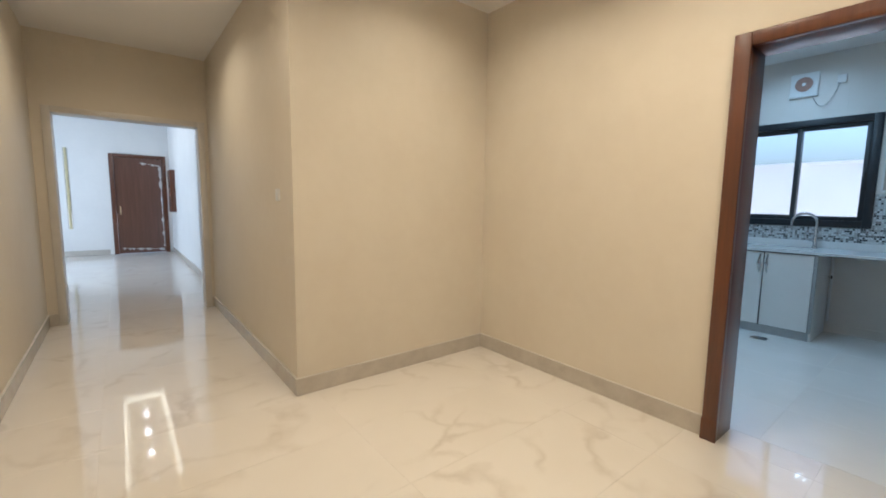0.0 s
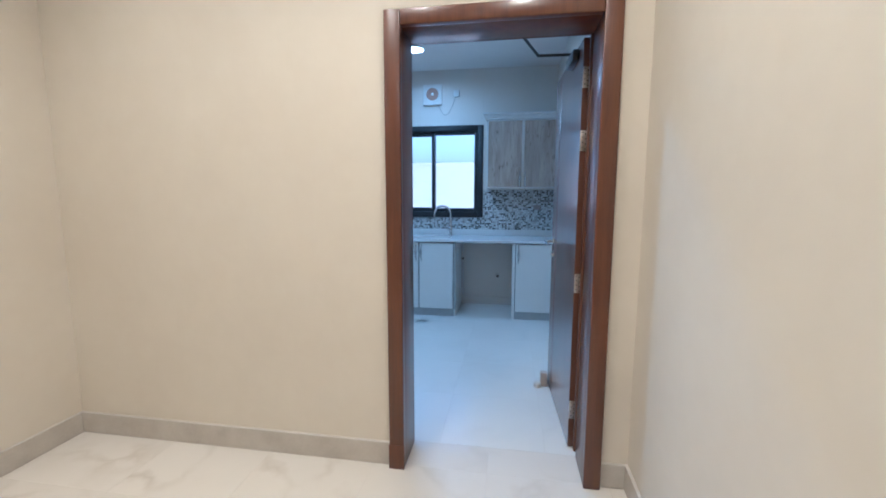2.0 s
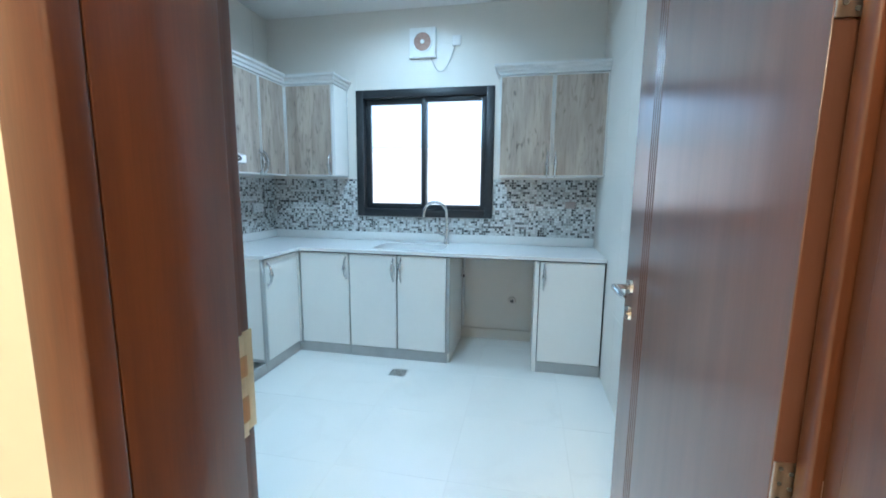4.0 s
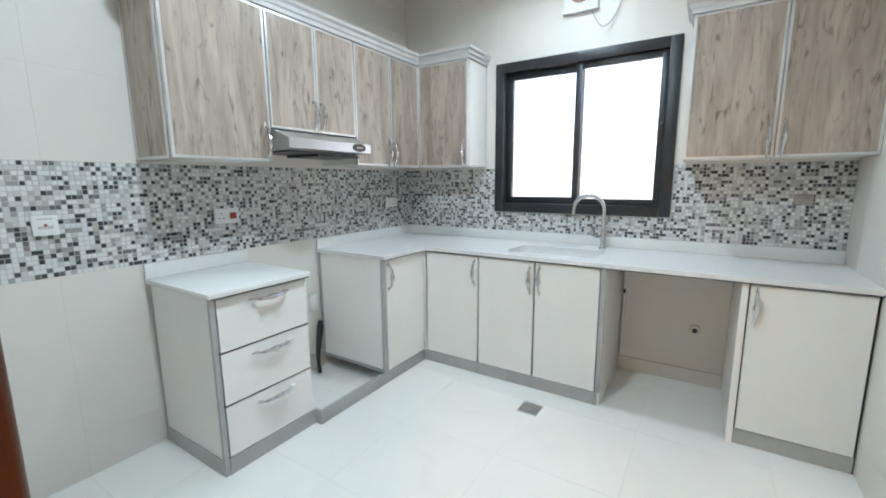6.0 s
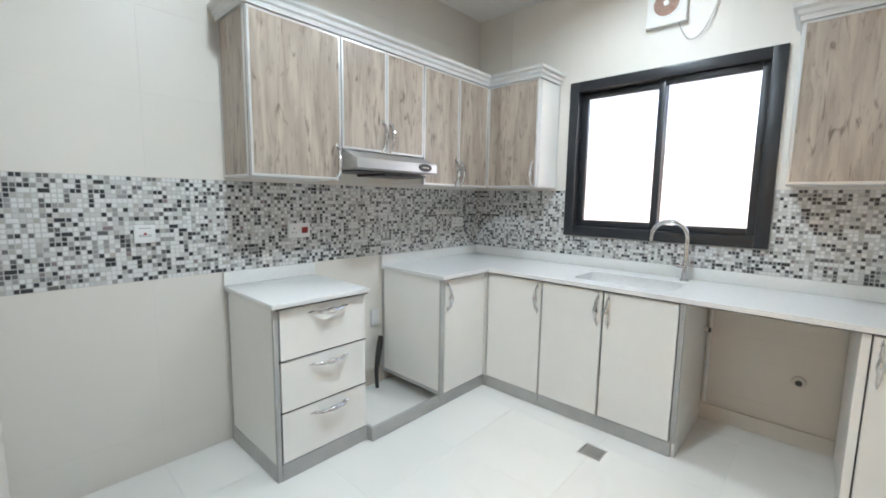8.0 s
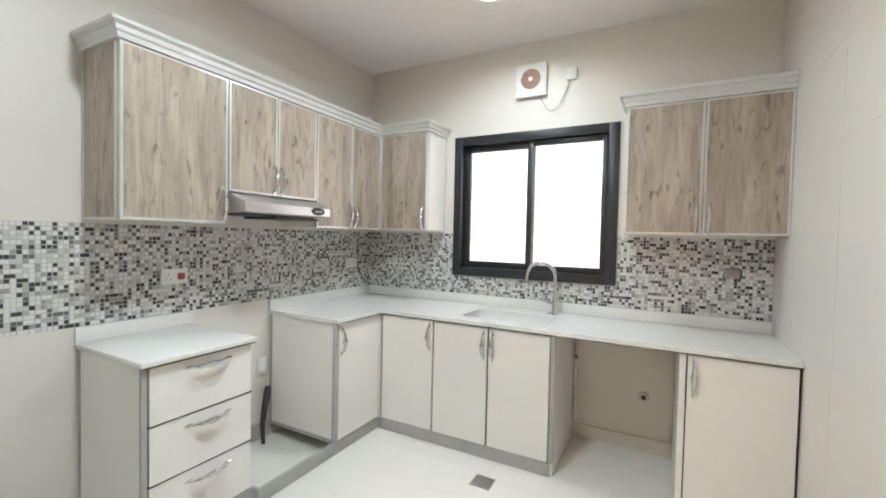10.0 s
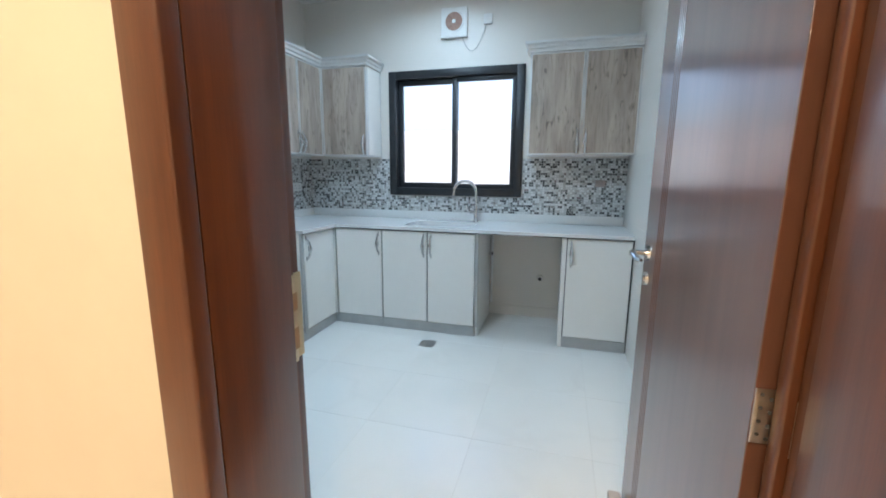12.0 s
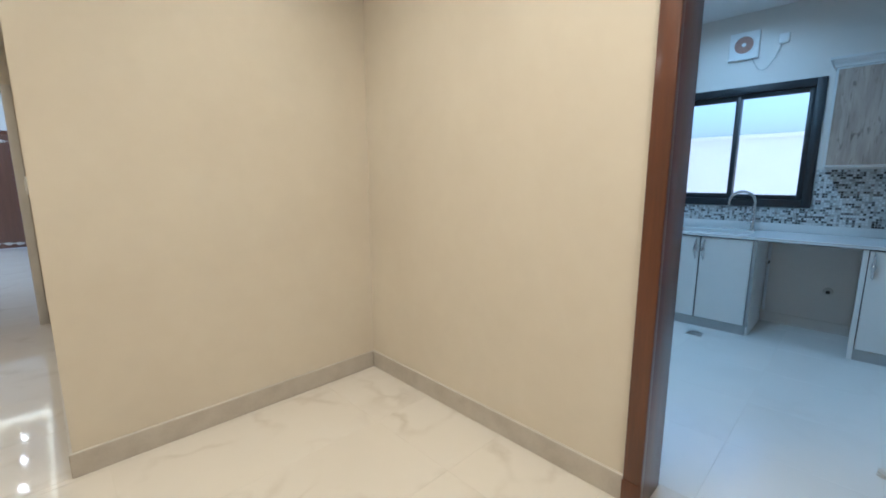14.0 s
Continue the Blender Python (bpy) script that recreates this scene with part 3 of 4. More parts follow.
def torn_strip(x0, z0, x1, z1, seed):
    """A ragged, crumpled strip of protective film along the leaf's edge."""
    rnd, bm, last = random.Random(seed), bmesh.new(), None
    for i in range(25):
        t = i / 24
        x, z = x0 + (x1 - x0) * t, z0 + (z1 - z0) * t
        w = rnd.choice((0.006, 0.012, 0.03, 0.045))
        dx, dz = (w, 0) if abs(z1 - z0) > abs(x1 - x0) else (0, w)
        row = [bm.verts.new((x - dx, 13.096 - rnd.uniform(0, 0.012), z - dz)), bm.verts.new((x + dx * 0.4, 13.09 - rnd.uniform(0, 0.02), z + dz * 0.4)), bm.verts.new((x, 13.0995, z))]
        if last:
            for k in range(3):
                bm.faces.new((last[k], last[(k + 1) % 3], row[(k + 1) % 3], row[k]))
        last = row
    return bm


part("film", torn_strip(FD0 + 0.16, 0.14, FD1 - 0.12, 0.09, 3), FILM, fl, "torn clear protective film")
part("film", torn_strip(FD1 - 0.11, 0.15, FD1 - 0.12, 2.2, 5), FILM, fl, "torn clear protective film")
part("film", torn_strip(FD0 + 0.6, 2.25, FD1 - 0.14, 2.2, 8), FILM, fl, "torn clear protective film")
part("pull_handle", tube(bmesh.new(), [(-0.02, 13.10, 0.98), (-0.02, 13.05, 1.0), (-0.02, 13.05, 1.15), (-0.02, 13.10, 1.17)], 0.012, 10), BRASS, fl)
shelf = thing("key_cabinet", (1.0, 12.4, 1.07), "small dark wooden wall cabinet beside the front door", "cabinet")
part("body", box(bmesh.new(), 0.93, 1.03, 11.9, 12.5, 1.06, 2.05, 0.006, 2), DOOR_WOOD, shelf)
part("knob", tube(bmesh.new(), [(0.93, 12.0, 1.45), (0.89, 12.0, 1.46), (0.89, 12.0, 1.6), (0.93, 12.0, 1.61)], 0.01, 8), NICKEL, shelf)
win2 = thing("window_2", (-0.95, 13.12, 0.64), "narrow tall sunlit window behind a yellow curtain", "window", kind="structure")
part("window_frame", boxes((-1.0, -0.985, 13.1, 13.2, 0.64, 2.5), (-0.915, -0.9, 13.1, 13.2, 0.64, 2.5)), TRIM_WHITE, win2)
bm = bmesh.new()
tube(bm, [(-0.95, 13.12, z) for z in (0.64, 1.2, 1.8, 2.5)], 0.034, 12, 0.5)
part("curtain", bm, CURTAIN, win2)

# ---- kitchen window ----
win = thing("window_1", (FAR, 1.52, 1.158), "black aluminium sliding window with two panes", "window", kind="structure")
FO = (0.865, 2.18, 1.158, 2.335)


def ring(y0, y1, z0, z1, w, x0, x1, bevel=0.003):
    return boxes((x0, x1, y0, y0 + w, z0, z1), (x0, x1, y1 - w, y1, z0, z1), (x0, x1, y0 + w, y1 - w, z0, z0 + w), (x0, x1, y0 + w, y1 - w, z1 - w, z1), bevel=bevel)


part("window_frame", ring(*FO, 0.072, FAR - 0.026, FAR + 0.09), WINDOW_BLACK, win)
sash1 = part("sash", ring(1.497, 2.108, 1.23, 2.263, 0.052, FAR + 0.045, FAR + 0.08), WINDOW_BLACK, win)
sash2 = part("sash", ring(0.937, 1.545, 1.23, 2.263, 0.045, FAR + 0.004, FAR + 0.04), WINDOW_BLACK, win)
for y0, y1, xx, s in ((1.535, 2.07, FAR + 0.061, sash1), (0.975, 1.505, FAR + 0.02, sash2)):
    g = part("pane", boxes((xx, xx + 0.004, y0, y1, 1.27, 2.225)), GLASS, s)
    g.visible_shadow = False
part("sash_latch", box(bmesh.new(), FAR - 0.004, FAR + 0.004, 0.95, 0.968, 1.68, 1.80, 0.003, 2), BLACK_PLASTIC, sash2)
part("window_sill", boxes((FAR + 0.09, FAR + 0.24, 0.865, 2.18, 1.12, 1.158)), TRIM_WHITE, win)


# ---- kitchen units ----
def bow_handle(parent, centre, along, out, length=0.165):
    """A chrome bow handle: a beaded, swelling grip between two pointed leaves that lie on the door."""
    c, a, o = Vector(centre), Vector(along), Vector(out)
    w = a.cross(o)
    path, radii = [], []
    for i in range(21):
        u = i / 20 * 2 - 1
        path.append(c + a * (u * length / 2) + o * (0.005 + 0.031 * (1 - u * u) ** 0.6))
        radii.append(0.0068 + 0.0098 * math.exp(-(u / 0.36) ** 2) + 0.0038 * math.exp(-((abs(u) - 0.62) / 0.09) ** 2) + 0.0016 * abs(u) ** 6)
    bm = tube(bmesh.new(), path, radii, 10)
    for s in (-1, 1):
        e = c + a * (s * length / 2)
        leaf = [bm.verts.new(e + a * (s * k) + w * v + o * 0.0006) for k, v in ((-0.020, 0.0), (-0.004, 0.0085), (0.010, 0.006), (0.030, 0.0), (0.010, -0.006), (-0.004, -0.0085))]
        peak = bm.verts.new(e + a * (s * 0.001) + o * 0.0085)
        for k in range(6):
            bm.faces.new((leaf[k], leaf[(k + 1) % 6], peak))
        bm.faces.new(leaf[::-1])
    return part("handle", bm, CHROME, parent, "curved chrome handle")


def front_door_panel(unit, axis, at, a0, a1, z0, z1, material, edge, handle_at=None, name="door", thick=0.018, rim=0.012, horizontal=False):
    """A cabinet front in the plane axis = at, facing the minus side, with an edging strip round it."""
    g = 0.0022 if rim > 0.008 else 0.005

    def bx(b, u0, u1, v0, v1, d0, d1, bevel=0.0):
        if axis == "x":
            box(b, at + d0, at + d1, u0, u1, v0, v1, bevel, 1)
        else:
            box(b, u0, u1, at + d0, at + d1, v0, v1, bevel, 1)
        return b

    d = part(name, bx(bmesh.new(), a0 + g + rim, a1 - g - rim, z0 + g + rim, z1 - g - rim, 0.0, thick, 0.0), material, unit)
    bm = bmesh.new()
    bx(bm, a0 + g, a0 + g + rim, z0 + g, z1 - g, -0.0015, thick, 0.001)
    bx(bm, a1 - g - rim, a1 - g, z0 + g, z1 - g, -0.0015, thick, 0.001)
    bx(bm, a0 + g + rim, a1 - g - rim, z0 + g, z0 + g + rim, -0.0015, thick, 0.001)
    bx(bm, a0 + g + rim, a1 - g - rim, z1 - g - rim, z1 - g, -0.0015, thick, 0.001)
    part("edging", bm, edge, d)
    if handle_at:
        u, v = handle_at
        place = (at, u, v) if axis == "x" else (u, at, v)
        along = ((1, 0, 0) if axis == "y" else (0, 1, 0)) if horizontal else (0, 0, 1)
        bow_handle(d, place, along, (-1, 0, 0) if axis == "x" else (0, -1, 0), 0.19 if horizontal else 0.165)
    return d


FX = 5.392          # face of the run under the window
Z0, Z1 = 0.088, 0.893
BASE = "base units under the window"


def base_unit(y0, y1, doors, label):
    u = thing("base_cabinet", (FX + 0.3, (y0 + y1) / 2, 0), label, "cabinet", BASE)
    bm = bmesh.new()
    for yy in (y0 + 0.001, y1 - 0.019):
        box(bm, FX + 0.021, FAR - 0.03, yy, yy + 0.018, Z0, Z1, 0.001, 1)
    box(bm, FX + 0.021, FAR - 0.03, y0 + 0.019, y1 - 0.019, Z0, Z0 + 0.018)
    box(bm, FAR - 0.045, FAR - 0.03, y0 + 0.019, y1 - 0.019, Z0, Z1)
    box(bm, FX + 0.021, FX + 0.1, y0 + 0.019, y1 - 0.019, Z1 - 0.018, Z1)
    part("body", bm, CAB_WHITE, u)
    part("seam", boxes((FX + 0.0185, FX + 0.0208, y0 + 0.001, y1 - 0.001, Z0, Z1)), SEAM_SHADE, u)
    for a0, a1, hy in doors:
        front_door_panel(u, "x", FX, a0, a1, Z0, Z1 - 0.006, CAB_WHITE, CAB_WHITE, (hy, 0.765), rim=0.006)
    part("plinth", box(bmesh.new(), FX + 0.008, FX + 0.024, y0, y1, 0.0, Z0 - 0.002, 0.001, 1), EDGE_GREY, u)
    return u


base_unit(1.992, 2.44, [(1.992, 2.436, 2.022)], "ivory base cabinet in the worktop corner, single door")
sinkbase = base_unit(1.152, 1.990, [(1.575, 1.990, 1.607), (1.160, 1.573, 1.541)], "ivory two-door base cabinet under the sink")
part("end_panel", box(bmesh.new(), FX + 0.022, FAR - 0.03, 1.1335, 1.1515, 0.0, Z1, 0.001, 1), CAB_WHITE, sinkbase)
part("edge_strip", box(bmesh.new(), FX + 0.002, FX + 0.0215, 1.1335, 1.1588, Z0, Z1, 0.001, 1), EDGE_GREY, sinkbase)
rightbase = base_unit(RIGHT + 0.012, 0.452, [(-0.036, 0.438, 0.405)], "ivory single-door base cabinet beside the wall")
part("end_panel", box(bmesh.new(), FX + 0.022, FAR - 0.03, 0.453, 0.471, 0.0, Z1, 0.001, 1), CAB_WHITE, rightbase)
part("edge_strip", box(bmesh.new(), FX + 0.002, FX + 0.0215, 0.440, 0.471, 0.0, Z1, 0.001, 1), CAB_WHITE, rightbase)
part("filler", box(bmesh.new(), FX + 0.012, FX + 0.02, RIGHT + 0.007, -0.0375, 0, Z1, 0.001, 1), SEAM_SHADE, rightbase)

# The short arm: a corner unit facing the drawers' way.
FY = 2.462
cu = thing("base_cabinet", (5.15, 2.8, 0), "ivory corner base cabinet with a grey-edged end panel", "cabinet", BASE)
part("end_panel", box(bmesh.new(), 4.905, 4.923, FY + 0.004, LEFT - 0.012, 0.105, Z1, 0.001, 1), CAB_WHITE, cu)
part("edge_strip", box(bmesh.new(), 4.903, 4.937, FY - 0.001, FY + 0.02, 0.06, Z1, 0.002, 1), EDGE_GREY, cu)
part("edge_strip", box(bmesh.new(), 4.902, 4.9045, FY + 0.02, LEFT - 0.012, 0.088, 0.112, 0.0005, 1), EDGE_GREY, cu)
part("edge_strip", box(bmesh.new(), 4.902, 4.9045, LEFT - 0.04, LEFT - 0.014, 0.113, Z1, 0.0005, 1), EDGE_GREY, cu)
part("body", boxes((4.924, 6.03, LEFT - 0.03, LEFT - 0.012, 0.105, Z1), (4.924, 6.03, FY + 0.022, LEFT - 0.03, 0.105, 0.123), (6.0, 6.03, 2.45, LEFT - 0.03, 0.123, Z1)), CAB_WHITE, cu)
front_door_panel(cu, "y", FY, 4.94, FX - 0.006, Z0, Z1 - 0.006, CAB_WHITE, CAB_WHITE, (4.968, 0.765), rim=0.006)
part("seam", boxes((4.937, FX + 0.018, FY + 0.0185, FY + 0.0215, Z0, Z1)), SEAM_SHADE, cu)
part("corner_post", boxes((FX - 0.004, FX + 0.019, 2.447, FY + 0.018, Z0, Z1 - 0.008)), CAB_WHITE, cu)

DY_PLINTH = 2.527
plinth_left = thing("plinth_board", (4.6, 2.49, 0), "long grey plinth board running across the cooker gap", "plinth")
part("board", boxes((4.332, FX + 0.007, FY + 0.006, FY + 0.024, 0.0, 0.086), (4.332, 4.348, FY + 0.0245, DY_PLINTH, 0.0, 0.086), (FX + 0.0075, FX + 0.0235, 2.4405, FY + 0.024, 0.0, 0.086), bevel=0.0015), EDGE_GREY, plinth_left)

# The drawer unit.
DY, DX0, DX1 = 2.515, 3.785, 4.322
du = thing("drawer_cabinet", (4.07, 2.8, 0), "ivory three-drawer base cabinet with grey edging", "cabinet")
part("side_panel", box(bmesh.new(), DX0, DX0 + 0.018, DY + 0.02, LEFT - 0.03, 0.088, Z1, 0.001, 1), CAB_WHITE, du)
part("side_panel", box(bmesh.new(), DX1 - 0.018, DX1, DY + 0.02, LEFT - 0.012, 0.088, Z1, 0.001, 1), CAB_WHITE, du)
part("back_panel", box(bmesh.new(), DX0 + 0.018, DX1 - 0.018, LEFT - 0.03, LEFT - 0.012, 0.088, Z1, 0.001, 1), CAB_WHITE, du)
part("edge_strip", box(bmesh.new(), DX0 - 0.002, DX0 + 0.022, DY - 0.001, DY + 0.0195, 0.0, Z1, 0.002, 1), EDGE_GREY, du)
part("edge_strip", box(bmesh.new(), DX0 - 0.002, DX0 + 0.018, LEFT - 0.0295, LEFT - 0.009, 0.0, Z1, 0.002, 1), EDGE_GREY, du)
part("plinth", box(bmesh.new(), DX0 - 0.004, DX0 + 0.012, DY + 0.02, LEFT - 0.031, 0.0, 0.087, 0.001, 1), EDGE_GREY, du)
part("plinth", box(bmesh.new(), DX0 + 0.0225, DX1 + 0.008, DY - 0.002, DY + 0.014, 0.0, 0.087, 0.001, 1), EDGE_GREY, du)
dz = (Z1 - 0.006 - Z0) / 3
for k in range(3):
    dr = front_door_panel(du, "y", DY, DX0 + 0.024, DX1, Z0 + k * dz, Z0 + (k + 1) * dz, CAB_WHITE, CAB_WHITE, (0.5 * (DX0 + DX1) + 0.03, Z0 + (k + 1) * dz - (0.055 if k < 2 else 0.045)), name="drawer_front", rim=0.005, horizontal=True)
    part("shadow_gap", boxes((DX0 + 0.024, DX1, DY + 0.0, DY + 0.0175, Z0 + (k + 1) * dz - 0.0018, Z0 + (k + 1) * dz + 0.0018)), SEAM_SHADE, du)
part("seam", boxes((DX0 + 0.0225, DX1 - 0.001, DY + 0.0185, DY + 0.0198, Z0, Z1)), SEAM_SHADE, du)

# ---- worktops ----
TOP0, TOP1 = 0.896, 0.922


def slab(bm, outline, hole=None, bevel=0.004):
    """A worktop slab from its outline; hole is an inner outline cut right through."""
    top = [bm.verts.new((x, y, TOP1)) for x, y in outline]
    bot = [bm.verts.new((x, y, TOP0)) for x, y in outline]
    k = len(outline)
    for i in range(k):
        bm.faces.new((top[i], top[(i + 1) % k], bot[(i + 1) % k], bot[i]))
    if not hole:
        bm.faces.new(top)
        bm.faces.new(bot[::-1])
        return bm
    h, h2 = [bm.verts.new((x, y, TOP1)) for x, y in hole], [bm.verts.new((x, y, TOP0)) for x, y in hole]
    for i in range(len(hole)):
        bm.faces.new((h[i], h[(i + 1) % len(hole)], h2[(i + 1) % len(hole)], h2[i]))
    for lo, li in ((top, h), (bot, h2)):
        es = [bm.edges.get((lo[i], lo[(i + 1) % k])) for i in range(k)] + [bm.edges.get((li[i], li[(i + 1) % len(li)])) for i in range(len(li))]
        bmesh.ops.triangle_fill(bm, use_beauty=True, edges=es)
    return bm


def rounded(x0, x1, y0, y1, r, n=6):
    pts = []
    for cx, cy, a in ((x1 - r, y1 - r, 0), (x0 + r, y1 - r, 90), (x0 + r, y0 + r, 180), (x1 - r, y0 + r, 270)):
        for i in range(n + 1):
            t = radians(a + 90 * i / n)
            pts.append((cx + r * math.cos(t), cy + r * math.sin(t)))
    return pts


SINK = (5.50, 5.86, 1.225, 1.835)
wt = thing("worktop", (5.7, 1.5, TOP0), "white solid-surface L-shaped worktop with upstand", "worktop")
part("slab", slab(bmesh.new(), [(5.374, RIGHT + 0.008), (FAR - 0.008, RIGHT + 0.008), (FAR - 0.008, LEFT - 0.008), (4.893, LEFT - 0.008), (4.893, 2.436), (5.374, 2.436)], rounded(*SINK, 0.06)), COUNTER, wt)
UP = 1.0
part("upstand", box(bmesh.new(), FAR - 0.028, FAR - 0.008, RIGHT + 0.008, LEFT - 0.029, TOP1, UP, 0.003, 2), COUNTER, wt)
part("upstand", box(bmesh.new(), 4.893, FAR - 0.008, LEFT - 0.028, LEFT - 0.008, TOP1, UP, 0.003, 2), COUNTER, wt)
# Dark strips paint the shade line beneath the slab's front overhang.
part("under_edge_shade", boxes((5.376, 5.384, RIGHT + 0.009, 2.436, TOP0 - 0.006, TOP0 - 0.0005), (4.895, 5.374, 2.438, 2.446, TOP0 - 0.006, TOP0 - 0.0005)), SEAM_SHADE, wt)
bowl = bmesh.new()
levels = [(0.0, TOP0), (0.006, TOP0 - 0.12), (0.03, TOP0 - 0.16), (0.10, TOP0 - 0.168)]
rings_b = []
for ins, z in levels:
    rings_b.append([bowl.verts.new((x, y, z)) for x, y in rounded(SINK[0] - 0.002 + ins, SINK[1] + 0.002 - ins, SINK[2] - 0.002 + ins, SINK[3] + 0.002 - ins, 0.06)])
for a, b in zip(rings_b, rings_b[1:]):
    for i in range(len(a)):
        bowl.faces.new((a[i], a[(i + 1) % len(a)], b[(i + 1) % len(a)], b[i]))
bowl.faces.new(rings_b[-1])
sink = thing("sink", (5.68, 1.53, TOP0 - 0.16), "white moulded sink bowl set under the worktop", "sink")
part("bowl", bowl, COUNTER, sink)
part("waste", cyl(bmesh.new(), (5.68, 1.53, TOP0 - 0.1675), (5.68, 1.53, TOP0 - 0.163), 0.04, 0.036, 24), CHROME, sink, "chrome waste")

tap = thing("kitchen_tap", (5.95, 1.27, TOP1), "chrome gooseneck kitchen mixer tap on the worktop", "tap")
part("base", cyl(cyl(bmesh.new(), (5.95, 1.27, TOP1), (5.95, 1.27, TOP1 + 0.012), 0.027, 0.025, 24), (5.95, 1.27, TOP1 + 0.012), (5.95, 1.27, TOP1 + 0.13), 0.020, 0.018, 20), CHROME, tap)
neck = [(5.95, 1.27, TOP1 + 0.12), (5.95, 1.27, 1.20)]
for i in range(1, 15):
    t = math.pi * i / 14 * 0.98
    neck.append((5.945 - 0.02 * (1 - math.cos(t)) / 2, 1.27 + 0.105 * (1 - math.cos(t)), 1.20 + 0.105 * math.sin(t)))
neck.append((5.92, 1.482, 1.165))
part("spout", tube(bmesh.new(), neck, 0.0145, 14), CHROME, tap)
lv = part("lever", tube(bmesh.new(), [(5.945, 1.28, TOP1 + 0.085), (5.93, 1.315, TOP1 + 0.09), (5.92, 1.34, TOP1 + 0.10), (5.915, 1.355, TOP1 + 0.16)], [0.016, 0.015, 0.010, 0.008], 12), CHROME, tap)

it = thing("worktop", (4.07, 2.8, TOP0), "white solid-surface worktop on the drawer cabinet, with upstand", "worktop")
part("slab", box(bmesh.new(), 3.768, 4.335, 2.488, LEFT - 0.008, TOP0, TOP1, 0.004, 2), COUNTER, it)
part("upstand", box(bmesh.new(), 3.768, 4.335, LEFT - 0.026, LEFT - 0.008, TOP1, UP, 0.003, 2), COUNTER, it)
# Same painted shade line, under the drawer cabinet's worktop.
part("under_edge_shade", boxes((3.79, 4.325, 2.492, 2.506, TOP0 - 0.006, TOP0 - 0.0005)), SEAM_SHADE, it)


# ---- wall units ----
UZ0, UZ1 = 1.527, 2.335
UY, UX = 2.735, 5.735


def wall_unit(axis, a0, a1, z0, doors, label, side0=False, side1=False):
    at = (0.5 * (a0 + a1), UY + 0.18, z0) if axis == "y" else (UX + 0.17, 0.5 * (a0 + a1), z0)
    u = thing("wall_cabinet", at, label, "cabinet", "oak wall units")
    bm = bmesh.new()

    def bx(u0, u1, d0, d1, v0, v1):
        if axis == "y":
            box(bm, u0, u1, UY + d0, UY + d1, v0, v1, 0.001, 1)
        else:
            box(bm, UX + d0, UX + d1, u0, u1, v0, v1, 0.001, 1)

    depth = (LEFT - 0.012 - UY) if axis == "y" else (FAR - 0.012 - UX)
    bx(a0 + 0.0185, a1 - 0.0185, 0.022, depth, z0 + 0.001, z0 + 0.019)
    bx(a0 + 0.0185, a1 - 0.0185, 0.022, depth, UZ1 - 0.019, UZ1)
    bx(a0 + 0.0185, a1 - 0.0185, depth - 0.012, depth, z0 + 0.019, UZ1 - 0.019)
    part("body", bm, CAB_WHITE, u)
    for k, (s0, s1, shown) in enumerate(((a0 + 0.0005, a0 + 0.018, side0), (a1 - 0.018, a1 - 0.0005, side1))):
        bm = bmesh.new()
        bx(s0, s1, 0.022, depth, z0 + 0.001, UZ1)
        part("side_panel", bm, shown or CAB_WHITE, u)
        if shown:
            e0, e1 = (s0 - 0.003, s0 - 0.0002) if k == 0 else (s1 + 0.0002, s1 + 0.003)
            bm = bmesh.new()
            bx(e0, e1, 0.022, 0.042, z0, UZ1)
            bx(e0, e1, depth - 0.018, depth, z0, UZ1)
            bx(e0, e1, 0.042, depth - 0.018, z0, z0 + 0.012)
            part("edging", bm, ALU, u)
    for d0, d1, h in doors:
        front_door_panel(u, axis, UY if axis == "y" else UX, d0, d1, z0, UZ1, OAK, ALU, (h, z0 + 0.105), rim=0.013)
    return u


wall_unit("y", 3.80, 4.325, UZ0, [(3.80, 4.325, 4.293)], "oak laminate wall cabinet with one door and exposed end", side0=OAK)
wall_unit("y", 4.327, 4.992, 1.712, [(4.327, 4.662, 4.632), (4.662, 4.992, 4.692)], "short oak laminate two-door wall cabinet over the cooker hood")
wall_unit("y", 4.994, UX - 0.002, UZ0, [(4.994, 5.368, 5.338), (5.368, UX - 0.004, 5.398)], "oak laminate two-door wall cabinet beside the hood")
wall_unit("x", 2.272, UY - 0.002, UZ0, [(2.272, UY - 0.002, 2.305)], "oak laminate corner wall cabinet with pale end beside the window", side0=CAB_WHITE)
wall_unit("x", RIGHT + 0.006, 0.80, UZ0, [(RIGHT + 0.006, 0.372, 0.34), (0.372, 0.80, 0.405)], "oak laminate two-door wall cabinet between window and wall", side1=CAB_WHITE)

PROFILE = [(0.0, 0.0), (0.012, 0.0), (0.014, 0.022), (0.024, 0.03), (0.026, 0.05), (0.044, 0.062), (0.046, 0.078), (0.0, 0.078), (-0.03, 0.078), (-0.03, 0.0)]


